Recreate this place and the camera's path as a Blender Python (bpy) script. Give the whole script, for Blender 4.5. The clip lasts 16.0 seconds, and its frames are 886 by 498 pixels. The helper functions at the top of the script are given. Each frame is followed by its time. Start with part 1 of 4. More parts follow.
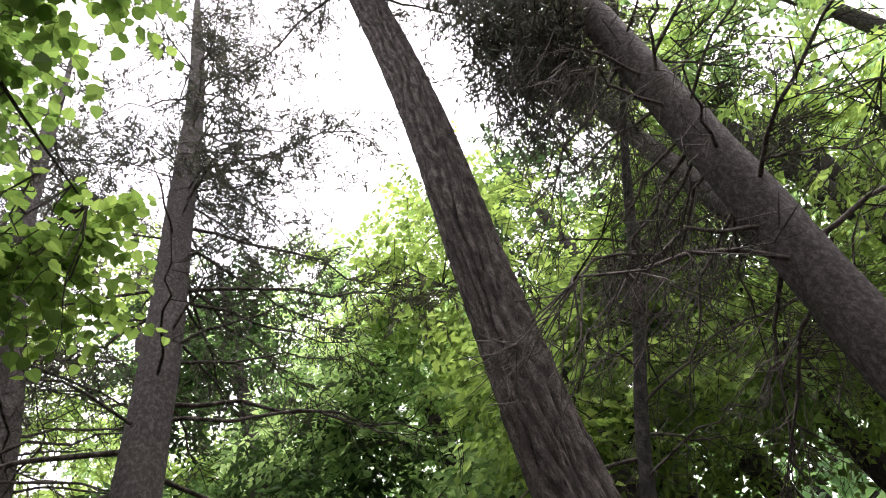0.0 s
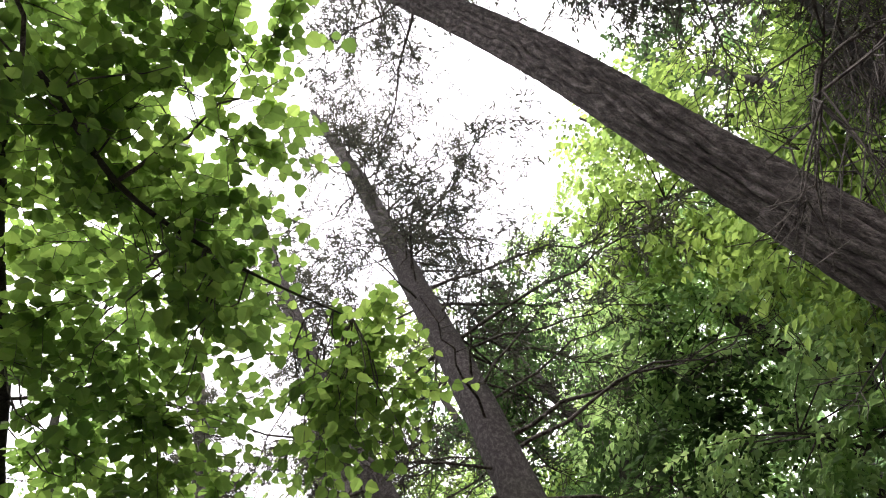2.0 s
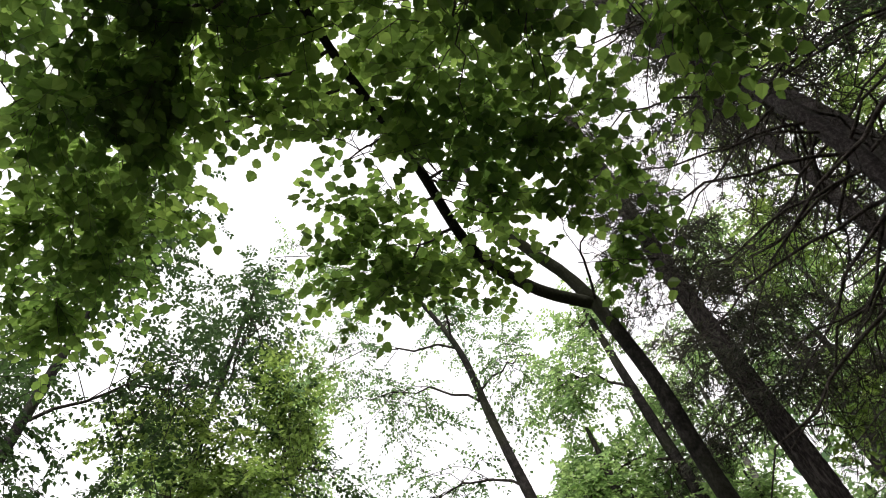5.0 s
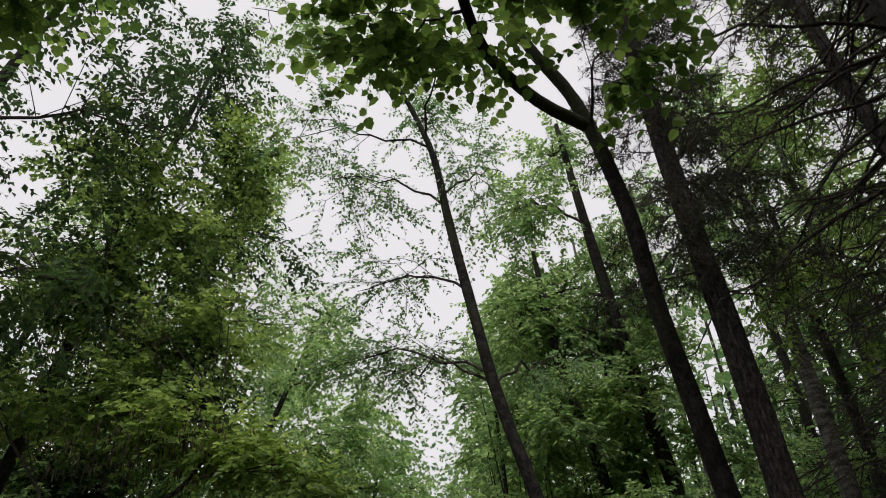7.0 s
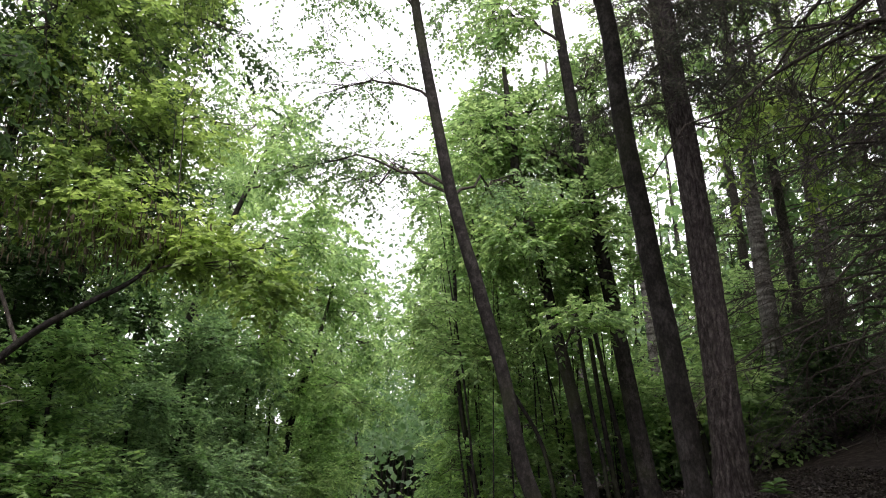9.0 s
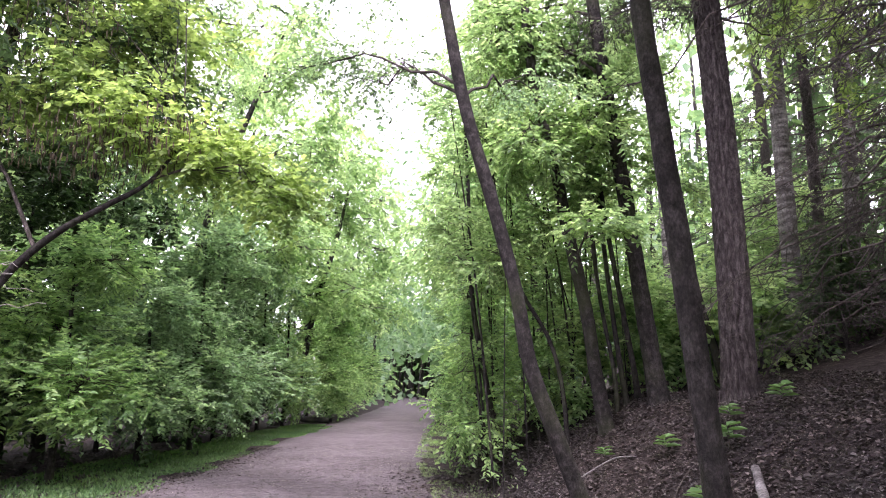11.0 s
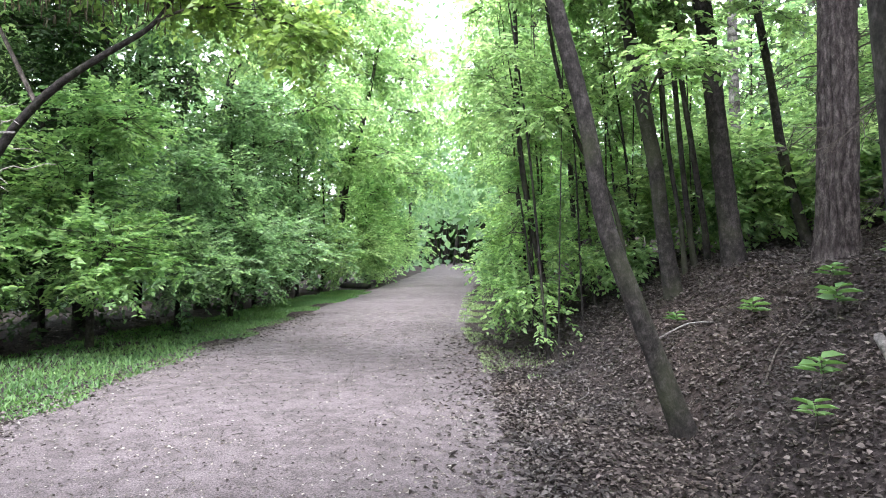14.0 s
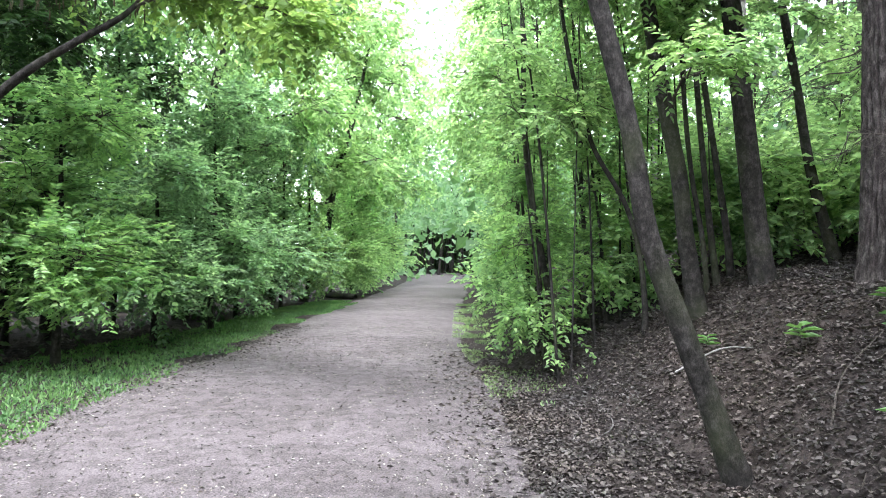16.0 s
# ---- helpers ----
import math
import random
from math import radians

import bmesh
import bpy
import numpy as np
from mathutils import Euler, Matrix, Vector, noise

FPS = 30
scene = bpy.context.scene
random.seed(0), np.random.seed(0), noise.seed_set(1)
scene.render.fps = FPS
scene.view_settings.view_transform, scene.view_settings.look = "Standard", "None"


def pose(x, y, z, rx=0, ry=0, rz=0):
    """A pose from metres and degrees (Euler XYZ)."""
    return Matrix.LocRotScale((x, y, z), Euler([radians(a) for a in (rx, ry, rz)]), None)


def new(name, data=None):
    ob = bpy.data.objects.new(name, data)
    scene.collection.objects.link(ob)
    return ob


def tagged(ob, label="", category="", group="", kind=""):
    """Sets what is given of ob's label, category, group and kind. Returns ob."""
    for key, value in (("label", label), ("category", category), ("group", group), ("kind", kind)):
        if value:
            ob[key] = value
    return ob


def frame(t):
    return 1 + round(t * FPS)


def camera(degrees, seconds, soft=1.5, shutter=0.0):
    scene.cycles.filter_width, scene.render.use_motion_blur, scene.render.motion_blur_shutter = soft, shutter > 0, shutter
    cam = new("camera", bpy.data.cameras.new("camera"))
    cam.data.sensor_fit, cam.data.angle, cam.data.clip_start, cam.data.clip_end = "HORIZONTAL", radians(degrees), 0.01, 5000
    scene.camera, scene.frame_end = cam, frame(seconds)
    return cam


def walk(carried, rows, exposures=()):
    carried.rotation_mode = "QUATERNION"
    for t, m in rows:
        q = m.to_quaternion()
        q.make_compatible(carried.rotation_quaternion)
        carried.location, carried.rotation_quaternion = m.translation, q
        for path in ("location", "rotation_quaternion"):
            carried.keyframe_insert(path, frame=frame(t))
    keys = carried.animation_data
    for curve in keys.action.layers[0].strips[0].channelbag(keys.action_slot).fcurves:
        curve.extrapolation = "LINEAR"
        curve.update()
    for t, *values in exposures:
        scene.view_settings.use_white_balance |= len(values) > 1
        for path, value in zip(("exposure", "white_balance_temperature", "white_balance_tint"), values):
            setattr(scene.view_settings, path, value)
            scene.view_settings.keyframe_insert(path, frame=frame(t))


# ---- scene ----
cam = camera(67.25, 16.0, soft=1.0)
# seconds, x, y, z, and the turn in degrees
ROWS = [
    (0.0, 0.551, -2.419, 1.498, 144.65, 17.4, -69.92),
    (0.5, 0.524, -2.415, 1.507, 148.01, 17.95, -60.32),
    (1.0, 0.502, -2.399, 1.515, 151.01, 18.97, -50.51),
    (1.5, 0.491, -2.377, 1.521, 153.82, 19.67, -39.85),
    (2.0, 0.487, -2.345, 1.519, 156.21, 19.04, -29.31),
    (2.5, 0.478, -2.304, 1.522, 157.65, 17.64, -17.42),
    (3.0, 0.498, -2.243, 1.502, 157.53, 16.07, -5.49),
    (3.5, 0.505, -2.183, 1.498, 155.92, 14.24, 4.78),
    (4.0, 0.51, -2.144, 1.479, 152.58, 11.5, 11.88),
    (4.5, 0.506, -2.096, 1.475, 147.86, 10.01, 13.41),
    (4.7, 0.506, -2.079, 1.48, 145.78, 9.59, 13.49),
    (6.8, 0.342, -1.872, 1.54, 126.85, 3.01, 2.66),
    (7.0, 0.343, -1.867, 1.543, 125.23, 2.12, 1.92),
    (7.5, 0.344, -1.837, 1.548, 120.92, 0.58, 0.16),
    (8.0, 0.342, -1.83, 1.529, 116.62, 0.3, -0.88),
    (8.5, 0.352, -1.799, 1.536, 112.82, -0.06, -2.02),
    (9.0, 0.358, -1.772, 1.51, 109.57, -0.13, -2.83),
    (9.5, 0.358, -1.762, 1.505, 106.71, -0.19, -3.57),
    (9.7, 0.364, -1.747, 1.515, 105.67, -0.26, -3.34),
    (11.8, 0.444, -1.538, 1.492, 101.07, -0.52, -1.01),
    (12.0, 0.427, -1.479, 1.496, 101.03, -0.65, -1.53),
    (12.5, 0.335, -1.269, 1.495, 99.5, 0.89, 0.13),
    (13.0, 0.281, -1.066, 1.466, 95.5, 0.38, 1.87),
    (13.5, 0.291, -0.832, 1.465, 93.44, 1.27, 2.61),
    (14.0, 0.265, -0.695, 1.452, 90.34, 0.18, 1.5),
    (14.5, 0.159, -0.506, 1.458, 90.78, 0.32, 0.59),
    (15.0, 0.091, -0.367, 1.457, 88.86, -0.11, 0.78),
    (15.5, 0.044, -0.161, 1.469, 90.34, 0.37, -0.61),
    (16.0, 0.0, 0.0, 1.497, 91.13, -0.52, -0.01),
]
# stops and white balance over the clip: the lens opens as the view sinks into the wood
STOPS = [(0.0, 1.1, 6600, 17), (2.5, 1.0, 6600, 14), (4.5, 0.05, 6750, 11), (7.0, -1.15, 6700, 11), (8.0, -0.78, 6700, 13), (9.0, 0.15, 6550, 18), (9.7, 0.8, 6400, 27),
         (12.0, 1.65, 6000, 37), (13.5, 1.9, 5950, 23), (14.0, 1.9, 5950, 15), (16.0, 1.93, 5850, 10)]
walk(cam, [(t, pose(x, y, z, rx, ry, rz)) for t, x, y, z, rx, ry, rz in ROWS], STOPS)

# ---- sky and sun: a bright overcast day ----
world = bpy.data.worlds.new("overcast")
scene.world = world
world.use_nodes = True
wn, wl = world.node_tree.nodes, world.node_tree.links
sky = wn.new("ShaderNodeTexSky")
sky.sky_type, sky.sun_disc = "NISHITA", False
sky.sun_elevation, sky.sun_rotation = radians(63), radians(180)
sky.air_density, sky.dust_density = 1.0, 6.0
cloud = wn.new("ShaderNodeMix")
cloud.data_type = "RGBA"
cloud.inputs[0].default_value = 0.75
cloud.inputs[7].default_value = (15.5, 15.3, 16.0, 1)
wl.new(sky.outputs[0], cloud.inputs[6])
back = wn["Background"]
wl.new(cloud.outputs[2], back.inputs[0])
back.inputs[1].default_value = 0.15
sun_data = bpy.data.lights.new("sun", "SUN")
sun_data.energy, sun_data.angle, sun_data.color = 3.2, radians(22), (1.0, 0.98, 0.95)
sun_lamp = new("sun", sun_data)
sun_lamp.rotation_euler = (radians(27), 0, radians(4))
scene.view_settings.exposure = 0.0

# ---- materials ----
def mat(name):
    m = bpy.data.materials.new(name)
    m.use_nodes = True
    return m, m.node_tree.nodes, m.node_tree.links, m.node_tree.nodes["Principled BSDF"]


def ramp(nodes, stops):
    r = nodes.new("ShaderNodeValToRGB")
    e = r.color_ramp.elements
    while len(e) < len(stops):
        e.new(0.5)
    for i, (p, c) in enumerate(stops):
        e[i].position, e[i].color = p, (*c, 1)
    return r


def noise_tex(nodes, links, scale, detail=6, rough=0.6, stretch=(1, 1, 1)):
    co = nodes.new("ShaderNodeTexCoord")
    mp = nodes.new("ShaderNodeMapping")
    mp.inputs["Scale"].default_value = stretch
    n = nodes.new("ShaderNodeTexNoise")
    n.inputs["Scale"].default_value, n.inputs["Detail"].default_value, n.inputs["Roughness"].default_value = scale, detail, rough
    links.new(co.outputs["Object"], mp.inputs[0])
    links.new(mp.outputs[0], n.inputs["Vector"])
    return n


def mix_rgb(nodes, links, fac, a, b, mode="MIX"):
    m = nodes.new("ShaderNodeMix")
    m.data_type, m.blend_type = "RGBA", mode
    for sock, v in ((m.inputs[0], fac), (m.inputs[6], a), (m.inputs[7], b)):
        if hasattr(v, "is_output"):
            links.new(v, sock)
        elif isinstance(v, tuple):
            sock.default_value = (*v, 1)
        else:
            sock.default_value = v
    return m.outputs[2]


def bump_in(nodes, links, bsdf, height, strength, dist):
    b = nodes.new("ShaderNodeBump")
    b.inputs["Strength"].default_value, b.inputs["Distance"].default_value = strength, dist
    links.new(height, b.inputs["Height"])
    links.new(b.outputs[0], bsdf.inputs["Normal"])


def bark_mat(name, dark, mid, light, moss=0.0, scale=9.0, stretch=(1, 1, 0.25), bump=0.8):
    m, n, l, p = mat(name)
    a = noise_tex(n, l, scale, 8, 0.65, stretch)
    b = noise_tex(n, l, scale * 6, 5, 0.6, (1, 1, 0.5))
    big = noise_tex(n, l, 1.3, 3, 0.5)
    r = ramp(n, [(0.38, dark), (0.5, mid), (0.62, light)])
    l.new(a.outputs[0], r.inputs[0])
    grain = ramp(n, [(0.38, (0.45, 0.45, 0.45)), (0.62, (1.25, 1.22, 1.2))])
    l.new(b.outputs[0], grain.inputs[0])
    col = mix_rgb(n, l, 0.8, r.outputs[0], grain.outputs[0], "MULTIPLY")
    if moss:
        k = ramp(n, [(0.5, (0, 0, 0)), (0.68, (moss, moss, moss))])
        l.new(big.outputs[0], k.inputs[0])
        col = mix_rgb(n, l, k.outputs[0], col, (0.07, 0.085, 0.035))
    l.new(col, p.inputs["Base Color"])
    p.inputs["Roughness"].default_value = 0.9
    p.inputs["Specular IOR Level"].default_value = 0.2
    s = n.new("ShaderNodeMath")
    s.operation = "ADD"
    l.new(a.outputs[0], s.inputs[0])
    l.new(b.outputs[0], s.inputs[1])
    bump_in(n, l, p, s.outputs[0], bump, 0.02)
    return m


def leaf_mat(name, dark, mid, light, through_col, clear=0.5, rough=0.5, single=False):
    m, n, l, p = mat(name)
    if single:
        rnd = n.new("ShaderNodeObjectInfo").outputs["Random"]
    else:
        rnd = n.new("ShaderNodeNewGeometry").outputs["Random Per Island"]
    r = ramp(n, [(0.0, dark), (0.5, mid), (1.0, light)])
    l.new(rnd, r.inputs[0])
    spot = noise_tex(n, l, 0.9, 3, 0.5)
    k = ramp(n, [(0.3, (0.72, 0.78, 0.75)), (0.7, (1.15, 1.1, 0.95))])
    l.new(spot.outputs[0], k.inputs[0])
    col = mix_rgb(n, l, 1.0, r.outputs[0], k.outputs[0], "MULTIPLY")
    l.new(col, p.inputs["Base Color"])
    p.inputs["Roughness"].default_value = rough
    p.inputs["Specular IOR Level"].default_value = 0.35
    t = n.new("ShaderNodeBsdfTranslucent")
    tc = mix_rgb(n, l, 1.0, col, through_col, "MULTIPLY")
    tb = n.new("ShaderNodeBrightContrast")
    l.new(tc, tb.inputs[0])
    l.new(tb.outputs[0], t.inputs[0])
    mx = n.new("ShaderNodeMixShader")
    mx.inputs[0].default_value = clear
    l.new(p.outputs[0], mx.inputs[1])
    l.new(t.outputs[0], mx.inputs[2])
    l.new(mx.outputs[0], n["Material Output"].inputs[0])
    return m


M_FURROW = bark_mat("furrowed_bark", (0.03, 0.024, 0.022), (0.062, 0.051, 0.047), (0.125, 0.108, 0.101), 0.0, 24, (1, 1, 0.4), 0.9)
M_SCALY = bark_mat("scaly_grey_bark", (0.036, 0.03, 0.029), (0.058, 0.049, 0.048), (0.1, 0.088, 0.086), 0.12, 44, (1, 1, 0.7), 0.9)
M_SMOOTH = bark_mat("smooth_dark_bark", (0.013, 0.0115, 0.0105), (0.026, 0.0228, 0.021), (0.05, 0.0455, 0.043), 0.3, 16, (1, 1, 0.8), 0.5)
M_REDDISH = bark_mat("reddish_pine_bark", (0.026, 0.021, 0.02), (0.058, 0.049, 0.047), (0.118, 0.104, 0.1), 0.0, 22, (1, 1, 0.4), 0.9)
M_TWIG = bark_mat("twig_bark", (0.035, 0.03, 0.026), (0.075, 0.064, 0.055), (0.12, 0.105, 0.095), 0.0, 20)
M_PALE = bark_mat("pale_dead_wood", (0.2, 0.18, 0.16), (0.38, 0.35, 0.32), (0.55, 0.52, 0.48), 0.0, 18)
M_BIRCH = bark_mat("grey_birch_bark", (0.05, 0.045, 0.042), (0.15, 0.14, 0.135), (0.27, 0.26, 0.25), 0.1, 7, (0.4, 0.4, 1.6), 0.3)

THRU = (2.4, 2.25, 1.9)
M_HAZEL = leaf_mat("hazel_leaf", (0.045, 0.082, 0.022), (0.076, 0.134, 0.036), (0.125, 0.195, 0.056), THRU, 0.64)
M_HAZEL_ONE = leaf_mat("hazel_leaf_single", (0.045, 0.082, 0.022), (0.076, 0.134, 0.036), (0.125, 0.195, 0.056), THRU, 0.64, 0.5, True)
M_YOUNG = leaf_mat("young_green_leaf", (0.102, 0.172, 0.078), (0.17, 0.275, 0.126), (0.28, 0.395, 0.205), THRU, 0.62)
M_BRIGHT = leaf_mat("light_green_leaf", (0.12, 0.2, 0.1), (0.23, 0.355, 0.172), (0.36, 0.49, 0.25), (1.9, 2.0, 1.4), 0.5)
M_BUSH = leaf_mat("bush_leaf", (0.105, 0.165, 0.105), (0.195, 0.3, 0.185), (0.335, 0.465, 0.3), (1.9, 2.0, 1.4), 0.5)
# darker leaf copy: the wood's shade is put into its colour
M_SHADE = leaf_mat("shade_darkened_leaf", (0.0237, 0.0473, 0.0189), (0.0338, 0.0675, 0.027), (0.0506, 0.0945, 0.0372), THRU, 0.45)
M_YELLOW = leaf_mat("yellow_green_leaf", (0.085, 0.135, 0.042), (0.155, 0.24, 0.072), (0.26, 0.37, 0.125), THRU, 0.5)
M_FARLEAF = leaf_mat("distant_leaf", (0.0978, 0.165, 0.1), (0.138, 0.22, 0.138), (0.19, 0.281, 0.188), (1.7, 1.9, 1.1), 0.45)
M_NEEDLE = leaf_mat("dark_needles", (0.045, 0.049, 0.038), (0.07, 0.073, 0.058), (0.11, 0.11, 0.09), (1.3, 1.3, 1.1), 0.25, 0.6)
M_CATKIN = leaf_mat("brown_catkin", (0.06, 0.045, 0.03), (0.09, 0.07, 0.045), (0.13, 0.11, 0.065), (1.2, 1.1, 0.9), 0.2, 0.7)
M_LITTER = leaf_mat("dead_leaf", (0.02, 0.0158, 0.0155), (0.05, 0.04, 0.0395), (0.15, 0.13, 0.131), (1.1, 1.0, 0.9), 0.12, 0.75)
M_GRASS = leaf_mat("grass_blade", (0.066, 0.139, 0.0554), (0.103, 0.198, 0.0792), (0.166, 0.271, 0.112), (1.5, 1.6, 0.9), 0.35)
M_WEED = leaf_mat("pale_weed_leaf", (0.14, 0.2, 0.1), (0.22, 0.3, 0.16), (0.32, 0.41, 0.24), (1.5, 1.6, 1.1), 0.4)
M_STRAW = leaf_mat("straw_chip", (0.072, 0.0634, 0.059), (0.187, 0.169, 0.162), (0.374, 0.353, 0.338), (1.0, 1.0, 1.0), 0.08, 0.8)


def path_mat():
    m, n, l, p = mat("fine_gravel")
    big = noise_tex(n, l, 0.7, 4, 0.6)
    mid = noise_tex(n, l, 6, 6, 0.7)
    grit = noise_tex(n, l, 90, 3, 0.7)
    r = ramp(n, [(0.4, (0.078, 0.068, 0.07)), (0.6, (0.122, 0.107, 0.111))])
    l.new(mid.outputs[0], r.inputs[0])
    g = ramp(n, [(0.38, (0.34, 0.33, 0.32)), (0.5, (0.95, 0.95, 0.95)), (0.62, (1.6, 1.58, 1.55))])
    l.new(grit.outputs[0], g.inputs[0])
    c = mix_rgb(n, l, 0.85, r.outputs[0], g.outputs[0], "MULTIPLY")
    b = ramp(n, [(0.35, (0.82, 0.8, 0.79)), (0.65, (1.08, 1.06, 1.06))])
    l.new(big.outputs[0], b.inputs[0])
    c = mix_rgb(n, l, 1.0, c, b.outputs[0], "MULTIPLY")
    l.new(c, p.inputs["Base Color"])
    p.inputs["Roughness"].default_value = 0.95
    p.inputs["Specular IOR Level"].default_value = 0.15
    bump_in(n, l, p, grit.outputs[0], 0.7, 0.012)
    return m


def soil_mat():
    m, n, l, p = mat("forest_soil")
    big = noise_tex(n, l, 0.5, 4, 0.6)
    mid = noise_tex(n, l, 9, 7, 0.7)
    fine = noise_tex(n, l, 45, 4, 0.7)
    r = ramp(n, [(0.36, (0.015, 0.012, 0.0112)), (0.5, (0.034, 0.028, 0.0272)), (0.64, (0.07, 0.059, 0.058))])
    l.new(mid.outputs[0], r.inputs[0])
    g = ramp(n, [(0.35, (0.55, 0.55, 0.55)), (0.65, (1.3, 1.28, 1.25))])
    l.new(fine.outputs[0], g.inputs[0])
    c = mix_rgb(n, l, 0.8, r.outputs[0], g.outputs[0], "MULTIPLY")
    b = ramp(n, [(0.4, (0.8, 0.8, 0.8)), (0.65, (1.15, 1.1, 1.0))])
    l.new(big.outputs[0], b.inputs[0])
    c = mix_rgb(n, l, 1.0, c, b.outputs[0], "MULTIPLY")
    l.new(c, p.inputs["Base Color"])
    p.inputs["Roughness"].default_value = 1.0
    p.inputs["Specular IOR Level"].default_value = 0.1
    bump_in(n, l, p, mid.outputs[0], 0.9, 0.05)
    return m


M_PATH, M_SOIL = path_mat(), soil_mat()

# ---- mesh tools ----
RNG = np.random.default_rng(7)
UP = np.array([0.0, 0.0, 1.0])


def unit(v):
    return v / np.maximum(np.linalg.norm(v, axis=-1, keepdims=True), 1e-9)


class Soup:
    """Collects vertices and faces of one mesh."""

    def __init__(self):
        self.v, self.f, self.n = [], [], 0

    def add(self, verts, faces):
        verts = np.asarray(verts, float).reshape(-1, 3)
        self.v.append(verts)
        self.f.append(np.asarray(faces, np.int64) + self.n)
        self.n += len(verts)
        return self

    def mesh(self, name, material, smooth=True):
        me = bpy.data.meshes.new(name)
        v = np.concatenate(self.v)
        me.vertices.add(len(v))
        me.vertices.foreach_set("co", v.astype(np.float32).ravel())
        sizes = np.concatenate([np.full(len(f), f.shape[1]) for f in self.f])
        loops = np.concatenate([f.ravel() for f in self.f])
        me.loops.add(len(loops))
        me.loops.foreach_set("vertex_index", loops.astype(np.int32))
        me.polygons.add(len(sizes))
        me.polygons.foreach_set("loop_start", (np.cumsum(sizes) - sizes).astype(np.int32))
        me.polygons.foreach_set("use_smooth", np.full(len(sizes), smooth))
        me.update(calc_edges=True)
        me.materials.append(material)
        return me


def thing(name, label, category, at=(0, 0, 0), group="", kind=""):
    ob = new(name)
    ob.location = at
    return tagged(ob, label, category, group, kind)


def part(name, soup, material, parent, label="", kind="", smooth=True):
    """One mesh object under a thing, built in world places."""
    ob = new(name, soup.mesh(name, material, smooth))
    ob.parent = parent
    ob.matrix_parent_inverse = Matrix.Translation(-Vector(parent.location))
    return tagged(ob, label, "", "", kind)


def vnoise(u, v, seed, per=64):
    """Value noise on a lattice that repeats every per cells along u."""
    g = np.random.default_rng(seed).random((per, 256))
    iu, iv = np.floor(u).astype(int), np.floor(v).astype(int)
    fu, fv = u - iu, v - iv
    fu, fv = fu * fu * (3 - 2 * fu), fv * fv * (3 - 2 * fv)
    a, b = g[iu % per, iv % 256], g[(iu + 1) % per, iv % 256]
    c, d = g[iu % per, (iv + 1) % 256], g[(iu + 1) % per, (iv + 1) % 256]
    return (a * (1 - fu) + b * fu) * (1 - fv) + (c * (1 - fu) + d * fu) * fv


def smooth_line(pts, n):
    """n points on a soft curve through pts."""
    p = np.asarray(pts, float)
    d = np.r_[0, np.cumsum(np.linalg.norm(np.diff(p, axis=0), axis=1))]
    m = np.gradient(p, d, axis=0)
    s = np.linspace(0, d[-1], n)
    i = np.clip(np.searchsorted(d, s, side="right") - 1, 0, len(d) - 2)
    h = (d[i + 1] - d[i])[:, None]
    t = ((s - d[i]) / (d[i + 1] - d[i]))[:, None]
    return ((2 * t**3 - 3 * t**2 + 1) * p[i] + (t**3 - 2 * t**2 + t) * h * m[i]
            + (-2 * t**3 + 3 * t**2) * p[i + 1] + (t**3 - t**2) * h * m[i + 1]), s / d[-1]


def tubes(soup, lines, radii, sides=4):
    """Tapered tubes along M lines of K points each."""
    lines, radii = np.asarray(lines, float), np.asarray(radii, float)
    m, k, _ = lines.shape
    tan = unit(np.gradient(lines, axis=1))
    ref = np.where(np.abs(tan[..., 2:3]) > 0.9, np.array([1.0, 0, 0]), UP)
    a = unit(np.cross(tan, ref))
    b = np.cross(tan, a)
    th = np.arange(sides) / sides * 2 * np.pi
    ring = a[:, :, None, :] * np.cos(th)[:, None] + b[:, :, None, :] * np.sin(th)[:, None]
    v = lines[:, :, None, :] + ring * radii[:, :, None, None]
    base = (np.arange(m) * k * sides)[:, None, None]
    i = (np.arange(k - 1) * sides)[None, :, None]
    j = np.arange(sides)[None, None, :]
    j2 = (j + 1) % sides
    f = np.stack([base + i + j, base + i + j2, base + i + sides + j2, base + i + sides + j], -1).reshape(-1, 4)
    return soup.add(v, f)


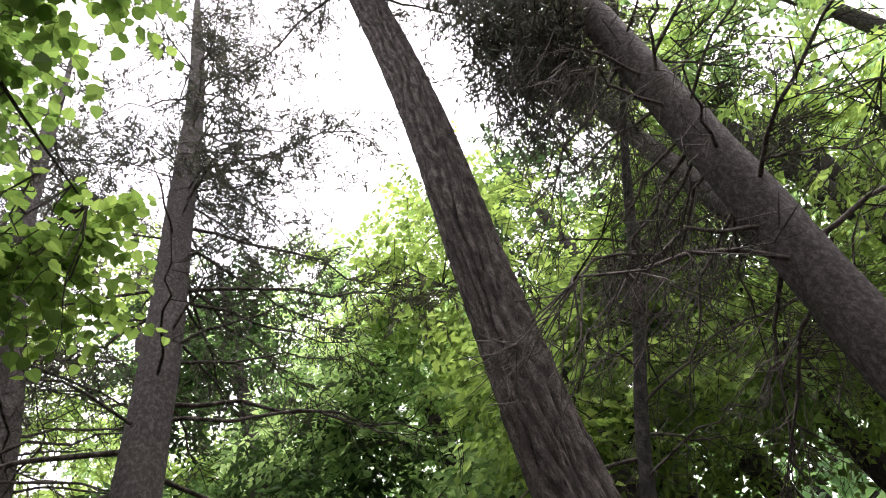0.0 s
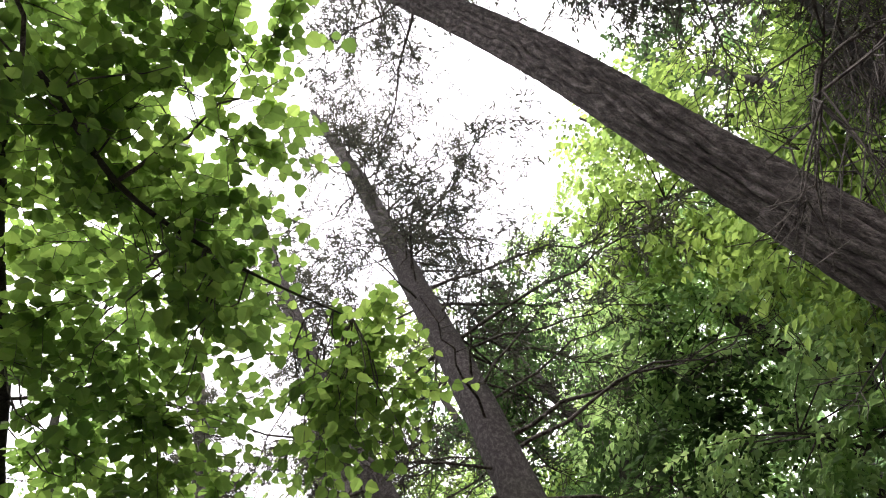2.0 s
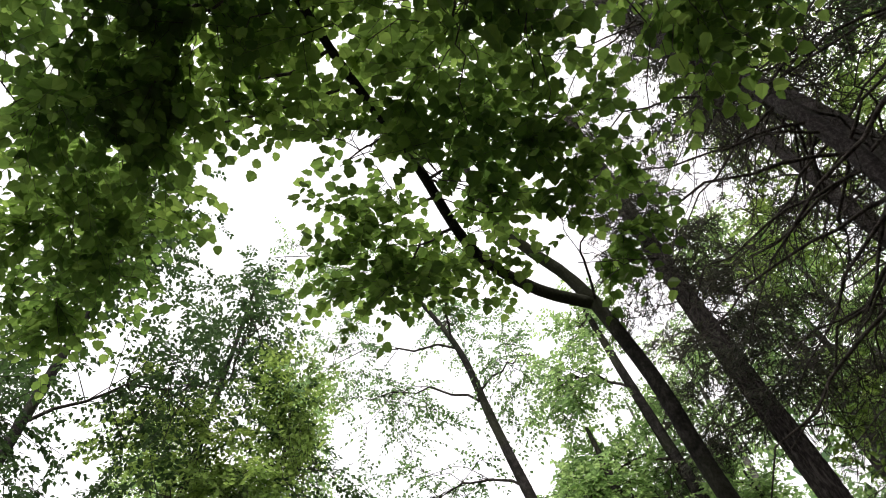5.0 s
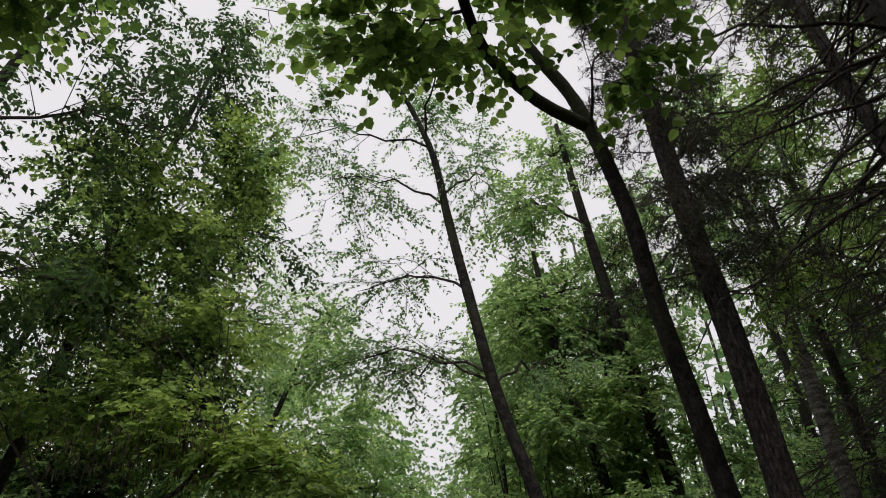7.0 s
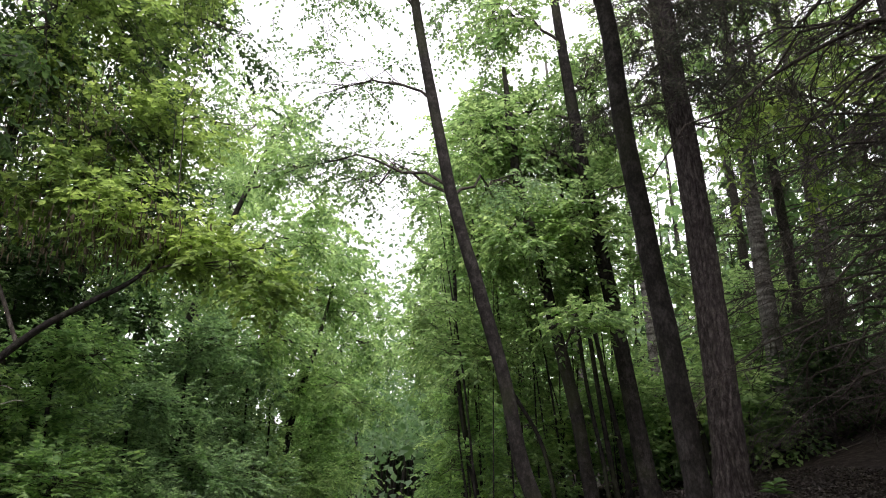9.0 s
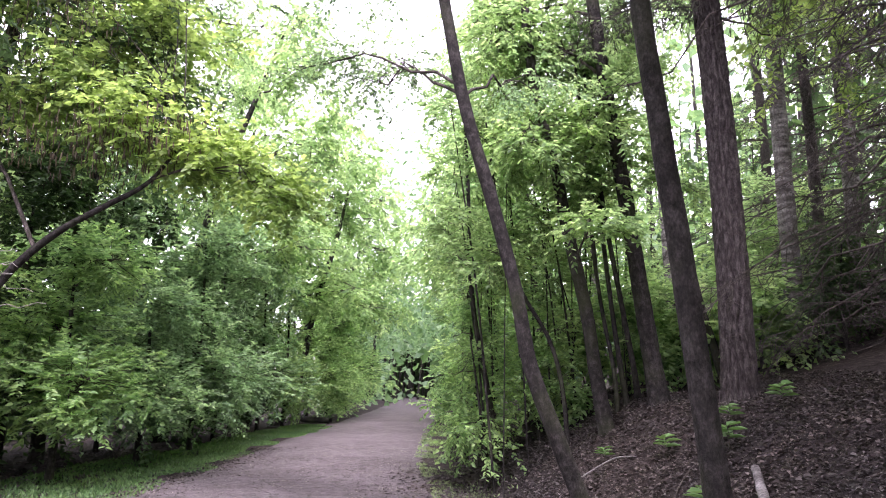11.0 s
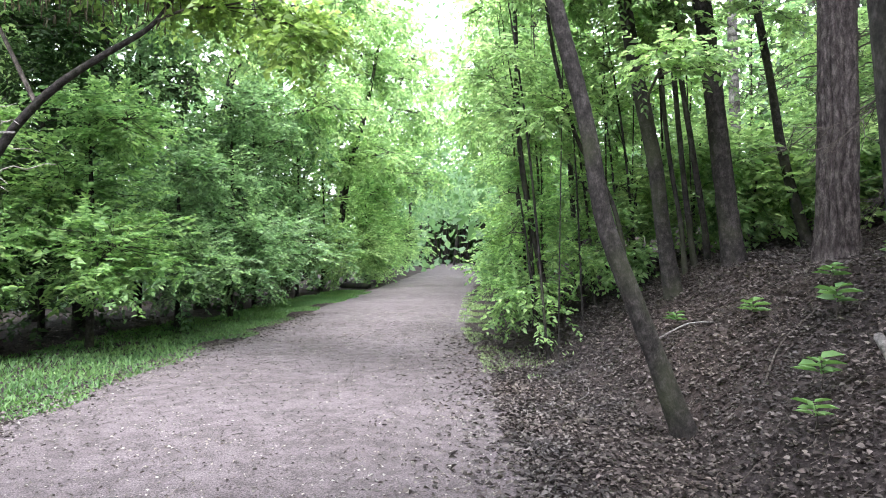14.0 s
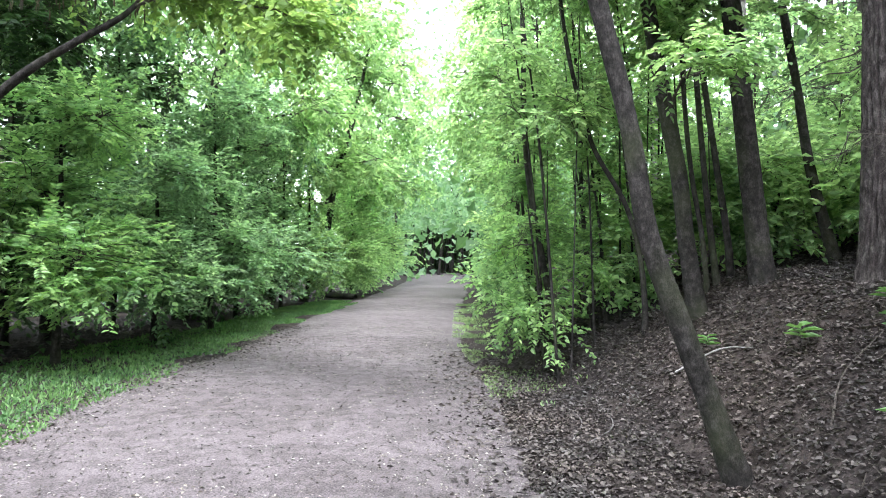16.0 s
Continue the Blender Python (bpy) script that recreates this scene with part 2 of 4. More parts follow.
def trunk_mesh(pts, radii, bark="smooth", seed=1, sides=40, step=0.04, flare=0.35):
    """A trunk along pts with bark relief, knots and a flared foot."""
    n = max(12, int(np.linalg.norm(np.diff(np.asarray(pts), axis=0), axis=1).sum() / step))
    line, s = smooth_line(pts, n)
    length = np.linalg.norm(np.diff(np.asarray(pts), axis=0), axis=1).sum()
    r = np.interp(s, np.linspace(0, 1, len(radii)), radii)
    z = s * length
    tan = unit(np.gradient(line, axis=0))
    a = unit(np.cross(tan, np.array([0.0, 1.0, 0.0])))
    b = np.cross(tan, a)
    th = np.arange(sides) / sides * 2 * np.pi
    tt, zz = np.meshgrid(th / (2 * np.pi), z)
    foot = flare * np.exp(-zz / 0.22) * (0.7 + 0.6 * vnoise(tt * 5, zz * 0.5, seed + 3, 5))
    if bark == "furrowed":
        wander = 1.5 * vnoise(tt * 6, zz * 2.0, seed + 1, 6) + 0.7 * vnoise(tt * 18, zz * 6, seed + 2, 18)
        groove = np.abs(np.sin(np.pi * (tt * 16 + wander)))
        cross = np.abs(np.sin(np.pi * (zz * 5 + 4.0 * vnoise(tt * 16, zz * 2, seed + 7, 16))))
        n2 = vnoise(tt * 48, zz * 34, seed + 5, 48)
        rel = 0.06 - 0.24 * np.maximum(np.exp(-(groove / 0.42) ** 2), 0.6 * np.exp(-(cross / 0.2) ** 2)) + 0.06 * (n2 - 0.5)
    elif bark == "scaly":
        n1 = vnoise(tt * 14, zz * 9, seed, 14)
        n2 = vnoise(tt * 28, zz * 26, seed + 5, 28)
        rel = 0.06 * (n1 - 0.5) + 0.07 * np.abs(n2 - 0.5)
    else:
        n1 = vnoise(tt * 5, zz * 3, seed, 5)
        n2 = vnoise(tt * 20, zz * 18, seed + 5, 20)
        rel = 0.14 * (n1 - 0.5) + 0.04 * (n2 - 0.5)
    rr = r[:, None] * (1 + rel + foot)
    v = line[:, None, :] + (a[:, None, :] * np.cos(th)[:, None] + b[:, None, :] * np.sin(th)[:, None]) * rr[..., None]
    i = (np.arange(n - 1) * sides)[:, None]
    j = np.arange(sides)[None, :]
    j2 = (j + 1) % sides
    f = np.stack([i + j, i + j2, i + sides + j2, i + sides + j], -1).reshape(-1, 4)
    return Soup().add(v, f), line, r


def leaves(soup, pos, axis, normal, size, width=0.6, fine=False, fold=0.12):
    """Leaf blades: folded pointed ovals (fine) or folded lozenges."""
    axis = unit(axis)
    side = unit(np.cross(normal, axis))
    nor = np.cross(axis, side)
    size = np.broadcast_to(np.asarray(size, float), (len(pos),))[:, None]
    if fine == "broad":
        prof = [(0, 0, 0), (0.06, 0.33, fold), (0.3, 0.52, fold), (0.5, 0.4, fold * 0.8), (0.62, 0.44, fold), (1, 0, -0.06), (0.62, -0.44, fold), (0.5, -0.4, fold * 0.8), (0.3, -0.52, fold), (0.06, -0.33, fold)]
        quads = np.array([[0, 5, 4, 3, 2, 1], [0, 9, 8, 7, 6, 5]])
    elif fine:
        prof = [(0, 0, 0), (0.22, 0.42, fold), (0.62, 0.4, fold), (1, 0, -0.05), (0.62, -0.4, fold), (0.22, -0.42, fold)]
        quads = np.array([[0, 3, 2, 1], [0, 5, 4, 3]])
    else:
        prof = [(0, 0, 0), (0.42, 0.5, fold), (1, 0, -0.04), (0.42, -0.5, fold)]
        quads = np.array([[0, 2, 1], [0, 3, 2]])
    v = np.stack([pos + size * (axis * u + side * w * width + nor * h) for u, w, h in prof], 1)
    f = (np.arange(len(pos)) * len(prof))[:, None, None] + quads[None]
    return soup.add(v, f.reshape(-1, quads.shape[1]))


def sprays(wood, green, root, way, length, count, leaf, width=0.62, droop=0.25, tilt=0.35, fine=False, twig=0.0025, rng=RNG):
    """Twigs from root along way, each with leaves on both sides in a loose flat layer."""
    m = len(root)
    way = unit(way)
    ln = length * rng.uniform(0.6, 1.25, (m, 1))
    s = np.linspace(0, 1, 3)[None, :, None]
    line = root[:, None] + way[:, None] * ln[:, None] * s - UP * (droop * ln[:, None] * s**2)
    if wood is not None:
        tubes(wood, line, np.broadcast_to(np.linspace(twig, twig * 0.4, 3), (m, 3)), 3)
    t = np.linspace(0.15, 1.0, count)[None, :] + rng.uniform(-0.04, 0.04, (m, count))
    t3 = t[..., None]
    pos = root[:, None] + way[:, None] * ln[:, None] * t3 - UP * (droop * ln[:, None] * t3**2)
    tw = unit(way[:, None] - UP * (2 * droop * t3))
    side = unit(np.cross(UP, tw) + 1e-4)
    sign = np.where(np.arange(count) % 2 == 0, 1.0, -1.0)[None, :, None]
    ax = tw * rng.uniform(0.2, 0.9, (m, count, 1)) + side * sign * rng.uniform(0.5, 1.0, (m, count, 1)) - UP * rng.uniform(-0.15, 0.15 + 1.4 * droop, (m, count, 1))
    nor = UP + rng.normal(0, tilt, (m, count, 3))
    sz = leaf * rng.uniform(0.6, 1.2, (m, count))
    leaves(green, pos.reshape(-1, 3), ax.reshape(-1, 3), nor.reshape(-1, 3), sz.ravel(), width, fine)


def in_lobe(c, r, n, rng, shell=0.45):
    d = unit(rng.normal(size=(n, 3)))
    q = rng.random((n, 1)) ** shell
    return np.asarray(c) + d * q * np.asarray(r)


def bend(a, b, k, sag, rng, wob=0.06):
    """M curved lines of k points from a to b; sag lifts the middle."""
    s = np.linspace(0, 1, k)[None, :, None]
    ln = np.linalg.norm(b - a, axis=1)[:, None, None]
    w = rng.normal(0, 1, (len(a), k, 3)) * wob * ln * np.sin(np.pi * s)
    return a[:, None] * (1 - s) + b[:, None] * s + UP * sag * ln * np.sin(np.pi * s) + w


def crown(tree, lobes, line, rad, leaf_m, leaf=0.06, per_branch=9, count=11, spray=0.35, fine=False, droop=0.25, tilt=0.35,
          limb_r=0.03, wood_m=None, seed=1, twigs=True, width=0.62, limb_name="branch", sag=0.12, low=0.6, avoid=()):
    """Limbs from the trunk line into lobes (centre, radii, branches), with side branches, twigs and leaves."""
    rng = np.random.default_rng(seed)
    wood_m = wood_m or M_TWIG
    wood, green = Soup(), Soup()
    for c, r, nb in lobes:
        c, r = np.asarray(c, float), np.asarray(r, float)
        d = np.linalg.norm(line - c, axis=1) + 0.6 * np.maximum(line[:, 2] - c[2] + low, 0)
        i = int(np.argmin(d))
        far = c + unit(c - line[i]) * np.array([0.5, 0.5, 0.3]) * r
        limb = bend(line[i][None], far[None], 9, sag, rng, 0.035)
        lr = min(limb_r, rad[i] * 0.7)
        part(limb_name, tubes(Soup(), limb, np.linspace(lr, lr * 0.25, 9)[None], 7), wood_m, tree)
        ends = in_lobe(c, r, nb, rng)
        for ax_, ay_, ar_ in avoid:
            off = ends[:, :2] - np.array([ax_, ay_])
            gap = np.maximum(np.linalg.norm(off, axis=1, keepdims=True), 1e-3)
            ends[:, :2] += off / gap * np.maximum(ar_ - gap, 0) * 1.3
        pick = limb[0, np.clip((rng.uniform(0.35, 1.0, nb) * 8).astype(int), 0, 8)]
        subs = bend(pick, ends, 6, 0.08, rng, 0.05)
        pace = 1 if twigs else 2
        tubes(wood, subs[:, ::pace], np.broadcast_to(np.linspace(lr * 0.35, 0.003, 6), (nb, 6))[:, ::pace], 3)
        u = rng.uniform(0.3, 1.0, (nb, per_branch)) * 5
        iu = np.clip(u.astype(int), 0, 4)
        fr = (u - iu)[..., None]
        row = np.arange(nb)[:, None]
        root = subs[row, iu] * (1 - fr) + subs[row, iu + 1] * fr
        away = unit(subs[row, iu + 1] - subs[row, iu])
        way = away * 0.6 + rng.normal(0, 0.6, (nb, per_branch, 3)) * np.array([1, 1, 0.45])
        sprays(wood if twigs else None, green, root.reshape(-1, 3), way.reshape(-1, 3), spray, count, leaf, width, droop, tilt, fine, rng=rng)
    part("twig_work", wood, wood_m, tree, kind="stuff")
    part("crown", green, leaf_m, tree, kind="stuff", smooth=False)


def conifer_branches(tree, line, rad, z0, z1, spacing, reach, green_from, seed, fall=0.35, az=None, needles=26, dense=10, wood_m=None):
    """Whorls of drooping branches; bare and twiggy low down, with needles from green_from up."""
    rng = np.random.default_rng(seed)
    wood_m = wood_m or M_TWIG
    fine, green = Soup(), Soup()
    n = int((z1 - z0) / spacing)
    for h in np.linspace(z0, z1, n):
        i = int(np.argmin(np.abs(line[:, 2] - h)))
        a = rng.uniform(0, 2 * np.pi) if az is None else rng.normal(az, 1.1)
        q = (h - z0) / max(z1 - z0, 1)
        ln = reach * (1.0 - 0.55 * q) * rng.uniform(0.55, 1.15)
        out = np.array([np.cos(a), np.sin(a), 0.0])
        s = np.linspace(0, 1, 9)[:, None]
        wob = rng.normal(0, 0.035, (9, 3)) * ln * s
        b = line[i] + out * ln * s + UP * ln * (0.12 * s - fall * s**2 + 0.1 * s**4) + wob
        r0 = min(rad[i] * 0.28, 0.007 + 0.0055 * ln)
        part("branch", tubes(Soup(), b[None], np.linspace(r0, 0.003, 9)[None], 6), wood_m, tree)
        live = h > green_from
        k = int(ln * dense * (1.5 if live else 1.0))
        if k < 2:
            continue
        u = rng.uniform(0.2, 1.0, k) * 8
        iu = np.clip(u.astype(int), 0, 7)
        root = b[iu] + (b[iu + 1] - b[iu]) * (u - iu)[:, None]
        side = np.cross(UP, out)
        way = out * rng.uniform(0.1, 0.8, (k, 1)) + side * rng.choice([-1, 1], (k, 1)) * rng.uniform(0.3, 1, (k, 1)) - UP * rng.uniform(0.0, 0.9, (k, 1))
        tl = rng.uniform(0.2, 0.55, (k, 1)) * (0.5 + 0.5 * ln / reach)
        end = root + unit(way) * tl
        tw = bend(root, end, 5, -0.12, rng, 0.07)
        tubes(fine, tw[:, ::2], np.broadcast_to(np.linspace(0.0045, 0.002, 3), (k, 3)), 3)
        kk = 3 * k
        r2 = tw[np.repeat(np.arange(k), 3), rng.integers(1, 4, kk)]
        e2 = r2 + unit(np.repeat(way, 3, 0) + rng.normal(0, 0.7, (kk, 3))) * rng.uniform(0.08, 0.25, (kk, 1))
        t2 = bend(r2, e2, 4, -0.1, rng, 0.08)
        tubes(fine, t2[:, ::3], np.broadcast_to(np.array([0.0028, 0.0014]), (kk, 2)), 3)
        if live:
            al = np.concatenate([tw[:, 1:4:2].reshape(-1, 3), t2[:, 0], t2[:, 2], t2[:, 3]])
            tg = np.concatenate([np.repeat(unit(end - root), 2, 0), *[unit(e2 - r2)] * 3])
            m = max(2, needles // 8)
            pos = np.repeat(al, m, 0) + rng.normal(0, 0.02, (len(al) * m, 3))
            ax = np.repeat(tg, m, 0) + rng.normal(0, 0.6, (len(pos), 3))
            leaves(green, pos, ax, rng.normal(size=(len(pos), 3)), rng.uniform(0.05, 0.11, len(pos)), 0.2)
    part("twig_work", fine, wood_m, tree, "fine bare twigs", kind="stuff")
    if green.n:
        part("needle_mass", green, M_NEEDLE, tree, "dark grey-green needles", kind="stuff", smooth=False)


# ---- ground ----
def hill_foot(y):
    return np.interp(y, [-30, 0, 4.45, 7, 9.5, 20, 60, 300], [1.5, 1.6, 1.7, 1.35, 0.9, 1.6, 4.5, 20])


def height(x, y):
    """The ground: flat by the path, a wooded bank rising to the east, a shallow fall to the west."""
    x, y = np.asarray(x, float), np.asarray(y, float)
    v = x - hill_foot(y)
    h = np.interp(v, [-1, 0, 0.3, 0.75, 1.55, 2.2, 2.6, 3.5, 5, 8, 12, 30, 200], [0, 0.0, 0.06, 0.42, 0.92, 1.28, 1.36, 1.5, 1.95, 3.2, 5.0, 7.5, 9])
    h = h - np.interp(-x, [5.5, 14, 60, 300], [0, 0.5, 1.5, 2])
    w = np.clip(np.abs(x + 1.5) - 2.6, 0, 1)
    return h + w * (0.1 * (vnoise(x * 0.9 + 50, y * 0.9 + 50, 11) - 0.5) + 0.05 * (vnoise(x * 3 + 90, y * 3 + 90, 12) - 0.5))


def axis_steps(near, far, fine, lo):
    a = [0.0]
    while a[-1] < far:
        d = fine if a[-1] < near else max(fine, (a[-1] - near) * 0.2)
        a.append(a[-1] + d)
    return np.array(a) + lo


gx = np.concatenate([-axis_steps(9, 900, 0.2, 0)[:0:-1], axis_steps(10, 900, 0.2, 0)])
gy = np.concatenate([-axis_steps(6, 900, 0.25, 0)[:0:-1], axis_steps(22, 900, 0.25, 0)])
X, Y = np.meshgrid(gx, gy)
gv = np.stack([X, Y, height(X, Y)], -1)
i = (np.arange(len(gy) - 1) * len(gx))[:, None]
j = np.arange(len(gx) - 1)[None, :]
ground = new("ground", Soup().add(gv, np.stack([i + j, i + j + 1, i + len(gx) + j + 1, i + len(gx) + j], -1).reshape(-1, 4)).mesh("ground", M_SOIL))
tagged(ground, "dark brown forest soil under leaf litter", "ground", kind="structure")


def path_left(y):
    return np.interp(y, [-30, 5.5, 8.85, 11.5, 18, 38, 84, 120], [-3.5, -3.55, -3.55, -3.3, -3.3, -2.75, -2.2, 2])


def path_right(y):
    return np.interp(y, [-30, 4.3, 7.9, 13, 20, 40, 70, 120], [0.55, 0.52, 0.55, 0.2, 0.35, 1.3, 3.05, 7])


py_ = np.concatenate([np.arange(-14, 14, 0.1), np.arange(14, 110, 0.8)])
t_ = np.linspace(0, 1, 41)
lw = path_left(py_) - 0.25 * vnoise(py_ * 1.3 + 40, py_ * 0, 21) - 0.12 * vnoise(py_ * 4 + 40, py_ * 0, 22)
rw = path_right(py_) + 0.3 * vnoise(py_ * 1.1 + 40, py_ * 0, 23) + 0.12 * vnoise(py_ * 4 + 40, py_ * 0, 24)
PX = lw[:, None] * (1 - t_) + rw[:, None] * t_
PY = np.repeat(py_[:, None], 41, 1)
PZ = height(PX, PY) + 0.012 + 0.03 * np.sin(np.pi * t_)[None] + 0.006 * (vnoise(PX * 6 + 60, PY * 6 + 90, 25) - 0.5)
PZ[:, 0] -= 0.03
PZ[:, -1] -= 0.03
i = (np.arange(len(py_) - 1) * 41)[:, None]
j = np.arange(40)[None, :]
path = new("path", Soup().add(np.stack([PX, PY, PZ], -1), np.stack([i + j, i + j + 1, i + 42 + j, i + 41 + j], -1).reshape(-1, 4)).mesh("path", M_PATH))
tagged(path, "pale pinkish-grey fine gravel footpath scattered with leaf bits", "path", kind="structure")

# ---- trees along the bank ----
def root_at(x, y, sink=0.08):
    return (x, y, float(height(x, y)) - sink)


def standing(name, label, pts, radii, bark_m, bark="smooth", seed=1, sides=32, step=0.05, group="", flare=0.35):
    base = root_at(pts[0][0], pts[0][1])
    pts = [base, *[p for p in pts if p[2] > base[2] + 0.25]]
    tree = thing(name, label, "tree", base, group)
    soup, line, rad = trunk_mesh(pts, radii, bark, seed, sides, step, flare)
    part("trunk", soup, bark_m, tree)
    return tree, line, rad


# forked hazel that leans over the path, its leaves right overhead
hazel, hl, hr = standing("hazel_tree", "forked dark-barked hazel leaning over the path, broad green leaves", [(1.806, 1.5, 0), (1.777, 1.5, 0.8), (1.686, 1.5, 1.9), (1.61, 1.5, 2.7),
    (1.53, 1.47, 3.4), (1.48, 1.43, 4.1), (1.36, 1.4, 4.8)], [0.068, 0.063, 0.059, 0.055, 0.051, 0.046], M_SMOOTH, "smooth", 3, 36, 0.025, flare=0.5)
limb_a, _ = smooth_line([(1.36, 1.4, 4.8), (1.04, 1.3, 4.95), (0.72, 1.12, 5.2), (0.4, 0.2, 5.35), (0.1, -0.8, 5.3), (0.05, -1.6, 4.95), (0.6, -1.2, 4.95), (1.25, -1.0, 5.0), (2.0, -0.92, 4.97)], 44)
limb_b, _ = smooth_line([(1.36, 1.4, 4.8), (1.25, 1.35, 5.1), (1.02, 1.25, 5.45), (0.84, 1.15, 5.9), (0.815, 0.9, 6.8), (0.93, 0.6, 7.6)], 24)
part("limb", tubes(Soup(), limb_a[None], np.linspace(0.046, 0.005, 44)[None], 10), M_SMOOTH, hazel)
part("limb", tubes(Soup(), limb_b[None], np.linspace(0.05, 0.012, 24)[None], 10), M_SMOOTH, hazel)
hz_line = np.concatenate([limb_a, limb_b])
hz_rad = np.full(len(hz_line), 0.02)
crown(hazel, [((0.9, -0.85, 5.2), (1.25, 1.0, 0.25), 19), ((-0.3, -1.6, 5.25), (1.3, 1.0, 0.25), 22), ((0.9, -1.8, 5.25), (0.9, 0.5, 0.2), 9), ((1.2, 0.1, 5.05), (0.9, 0.7, 0.3), 9), ((0.55, 0.35, 5.1), (0.6, 0.6, 0.25), 4),
    ((-1.6, -0.9, 5.35), (0.9, 1.1, 0.25), 17), ((0.1, 0.75, 4.8), (0.4, 0.45, 0.3), 4), ((1.35, 0.75, 4.8), (0.5, 0.4, 0.3), 3), ((2.05, -0.55, 4.85), (0.55, 0.5, 0.5), 8), ((-0.9, -0.85, 5.2), (0.5, 0.35, 0.2), 7),
    ((-0.5, -2.6, 5.3), (1.2, 0.6, 0.25), 14), ((0.9, 0.7, 7.3), (0.9, 0.8, 0.8), 6), ((-0.8, -1.9, 6.0), (1.5, 1.1, 0.25), 14), ((1.2, -0.5, 5.9), (1.2, 0.9, 0.25), 9), ((-1.9, 0.0, 5.6), (0.6, 0.6, 0.25), 9), ((0.2, 0.0, 5.3), (0.6, 0.5, 0.2), 4), ((-0.1, 0.6, 5.1), (0.3, 0.5, 0.25), 4), ((0.3, 0.9, 5.3), (0.6, 0.4, 0.25), 4), ((-0.5, -0.75, 5.5), (0.7, 0.5, 0.2), 9), ((-2.4, 0.5, 5.6), (0.8, 0.8, 0.3), 14)],
    hz_line, hz_rad, M_HAZEL, 0.078, 8, 9, 0.44, "broad", 0.16, 0.34, 0.012, M_TWIG, 31, width=0.95, avoid=[(-0.75, 0.3, 0.42), (0.2, -0.78, 0.15)])
# the lowest, nearest leaves, one by one
rng = np.random.default_rng(5)
one = Soup()
leaves(one, np.zeros((1, 3)), np.array([[1.0, 0, 0]]), np.array([[0, 0, 1.0]]), 1.0, 0.95, "broad")
one_mesh = one.mesh("leaf", M_HAZEL_ONE, False)
for c, r, k in [((1.1, -0.85, 4.55), (0.7, 0.6, 0.25), 80), ((-0.1, -1.6, 4.6), (0.8, 0.6, 0.25), 50), ((1.0, 0.0, 4.5), (0.7, 0.6, 0.25), 30), ((2.0, -0.55, 4.35), (0.4, 0.35, 0.3), 50)]:
    pts = in_lobe(c, r, k, rng)
    stalks = Soup()
    near = hz_line[np.argmin(np.linalg.norm(hz_line[None] - pts[:, None] - np.array([0, 0, 0.3]), axis=2), axis=1)]
    m8 = pts[::6]
    tubes(stalks, bend(near[::6], m8, 6, -0.03, rng, 0.05), np.broadcast_to(np.linspace(0.006, 0.002, 6), (len(m8), 6)), 4)
    part("twig_work", stalks, M_TWIG, hazel, kind="stuff")
    host = bend(near[::6], m8, 6, -0.03, rng, 0.0)
    for q in range(k):
        p0 = host[(q // 6), 2 + q % 4] * 0.55 + pts[q] * 0.45
        ob = new("leaf", one_mesh)
        ob.parent = hazel
        ob.matrix_parent_inverse = Matrix.Translation(-Vector(hazel.location))
        s = float(rng.uniform(0.055, 0.1))
        ob.matrix_basis = Matrix.LocRotScale(tuple(p0), Euler((rng.normal(0, 0.45), rng.normal(0.3, 0.4), rng.uniform(0, 6.28))), (s, s, s))

# slender leaning tree by the path
slim, sl, sr = standing("leaning_tree", "slender dark-barked tree leaning over the path edge", [(2.013, 4.45, 0.1), (1.719, 4.45, 0.75), (1.606, 4.45, 1.05), (1.375, 4.45, 1.68), (1.256, 4.45, 2.35),
    (1.014, 4.45, 3.3), (0.795, 4.45, 4.1), (0.603, 4.45, 5.1), (0.358, 4.45, 6.55), (0.217, 4.45, 7.5), (-0.065, 4.45, 8.4), (-0.564, 4.45, 9.55)], [0.088, 0.0748, 0.0704, 0.066, 0.0634, 0.0616, 0.0598, 0.0546, 0.0484, 0.0396, 0.0308, 0.0176],
    M_SMOOTH, "smooth", 8, 32, 0.03, flare=0.4)
crown(slim, [((-0.7, 4.6, 7.2), (1.0, 0.8, 1.0), 13), ((0.9, 4.8, 7.4), (0.8, 0.9, 1.0), 12), ((-0.7, 4.3, 9.3), (1.1, 0.9, 0.8), 11), ((-0.5, 5.2, 6.0), (0.9, 0.8, 0.6), 11), ((1.5, 5.6, 4.9), (0.8, 0.5, 0.4), 6),
    ((-1.4, 4.8, 8.2), (1.0, 1.0, 0.9), 11), ((0.2, 5.0, 8.6), (0.9, 0.9, 0.9), 14), ((-0.2, 5.4, 4.9), (0.9, 0.7, 0.6), 14), ((-0.9, 5.4, 5.0), (0.7, 0.6, 0.4), 8), ((-1.7, 3.6, 9.3), (0.9, 0.7, 0.6), 8), ((0.3, 3.6, 8.4), (0.8, 0.6, 0.5), 7)],
    sl, sr, M_BUSH, 0.06, 9, 11, 0.45, False, 0.3, 0.4, 0.018, M_TWIG, 41)

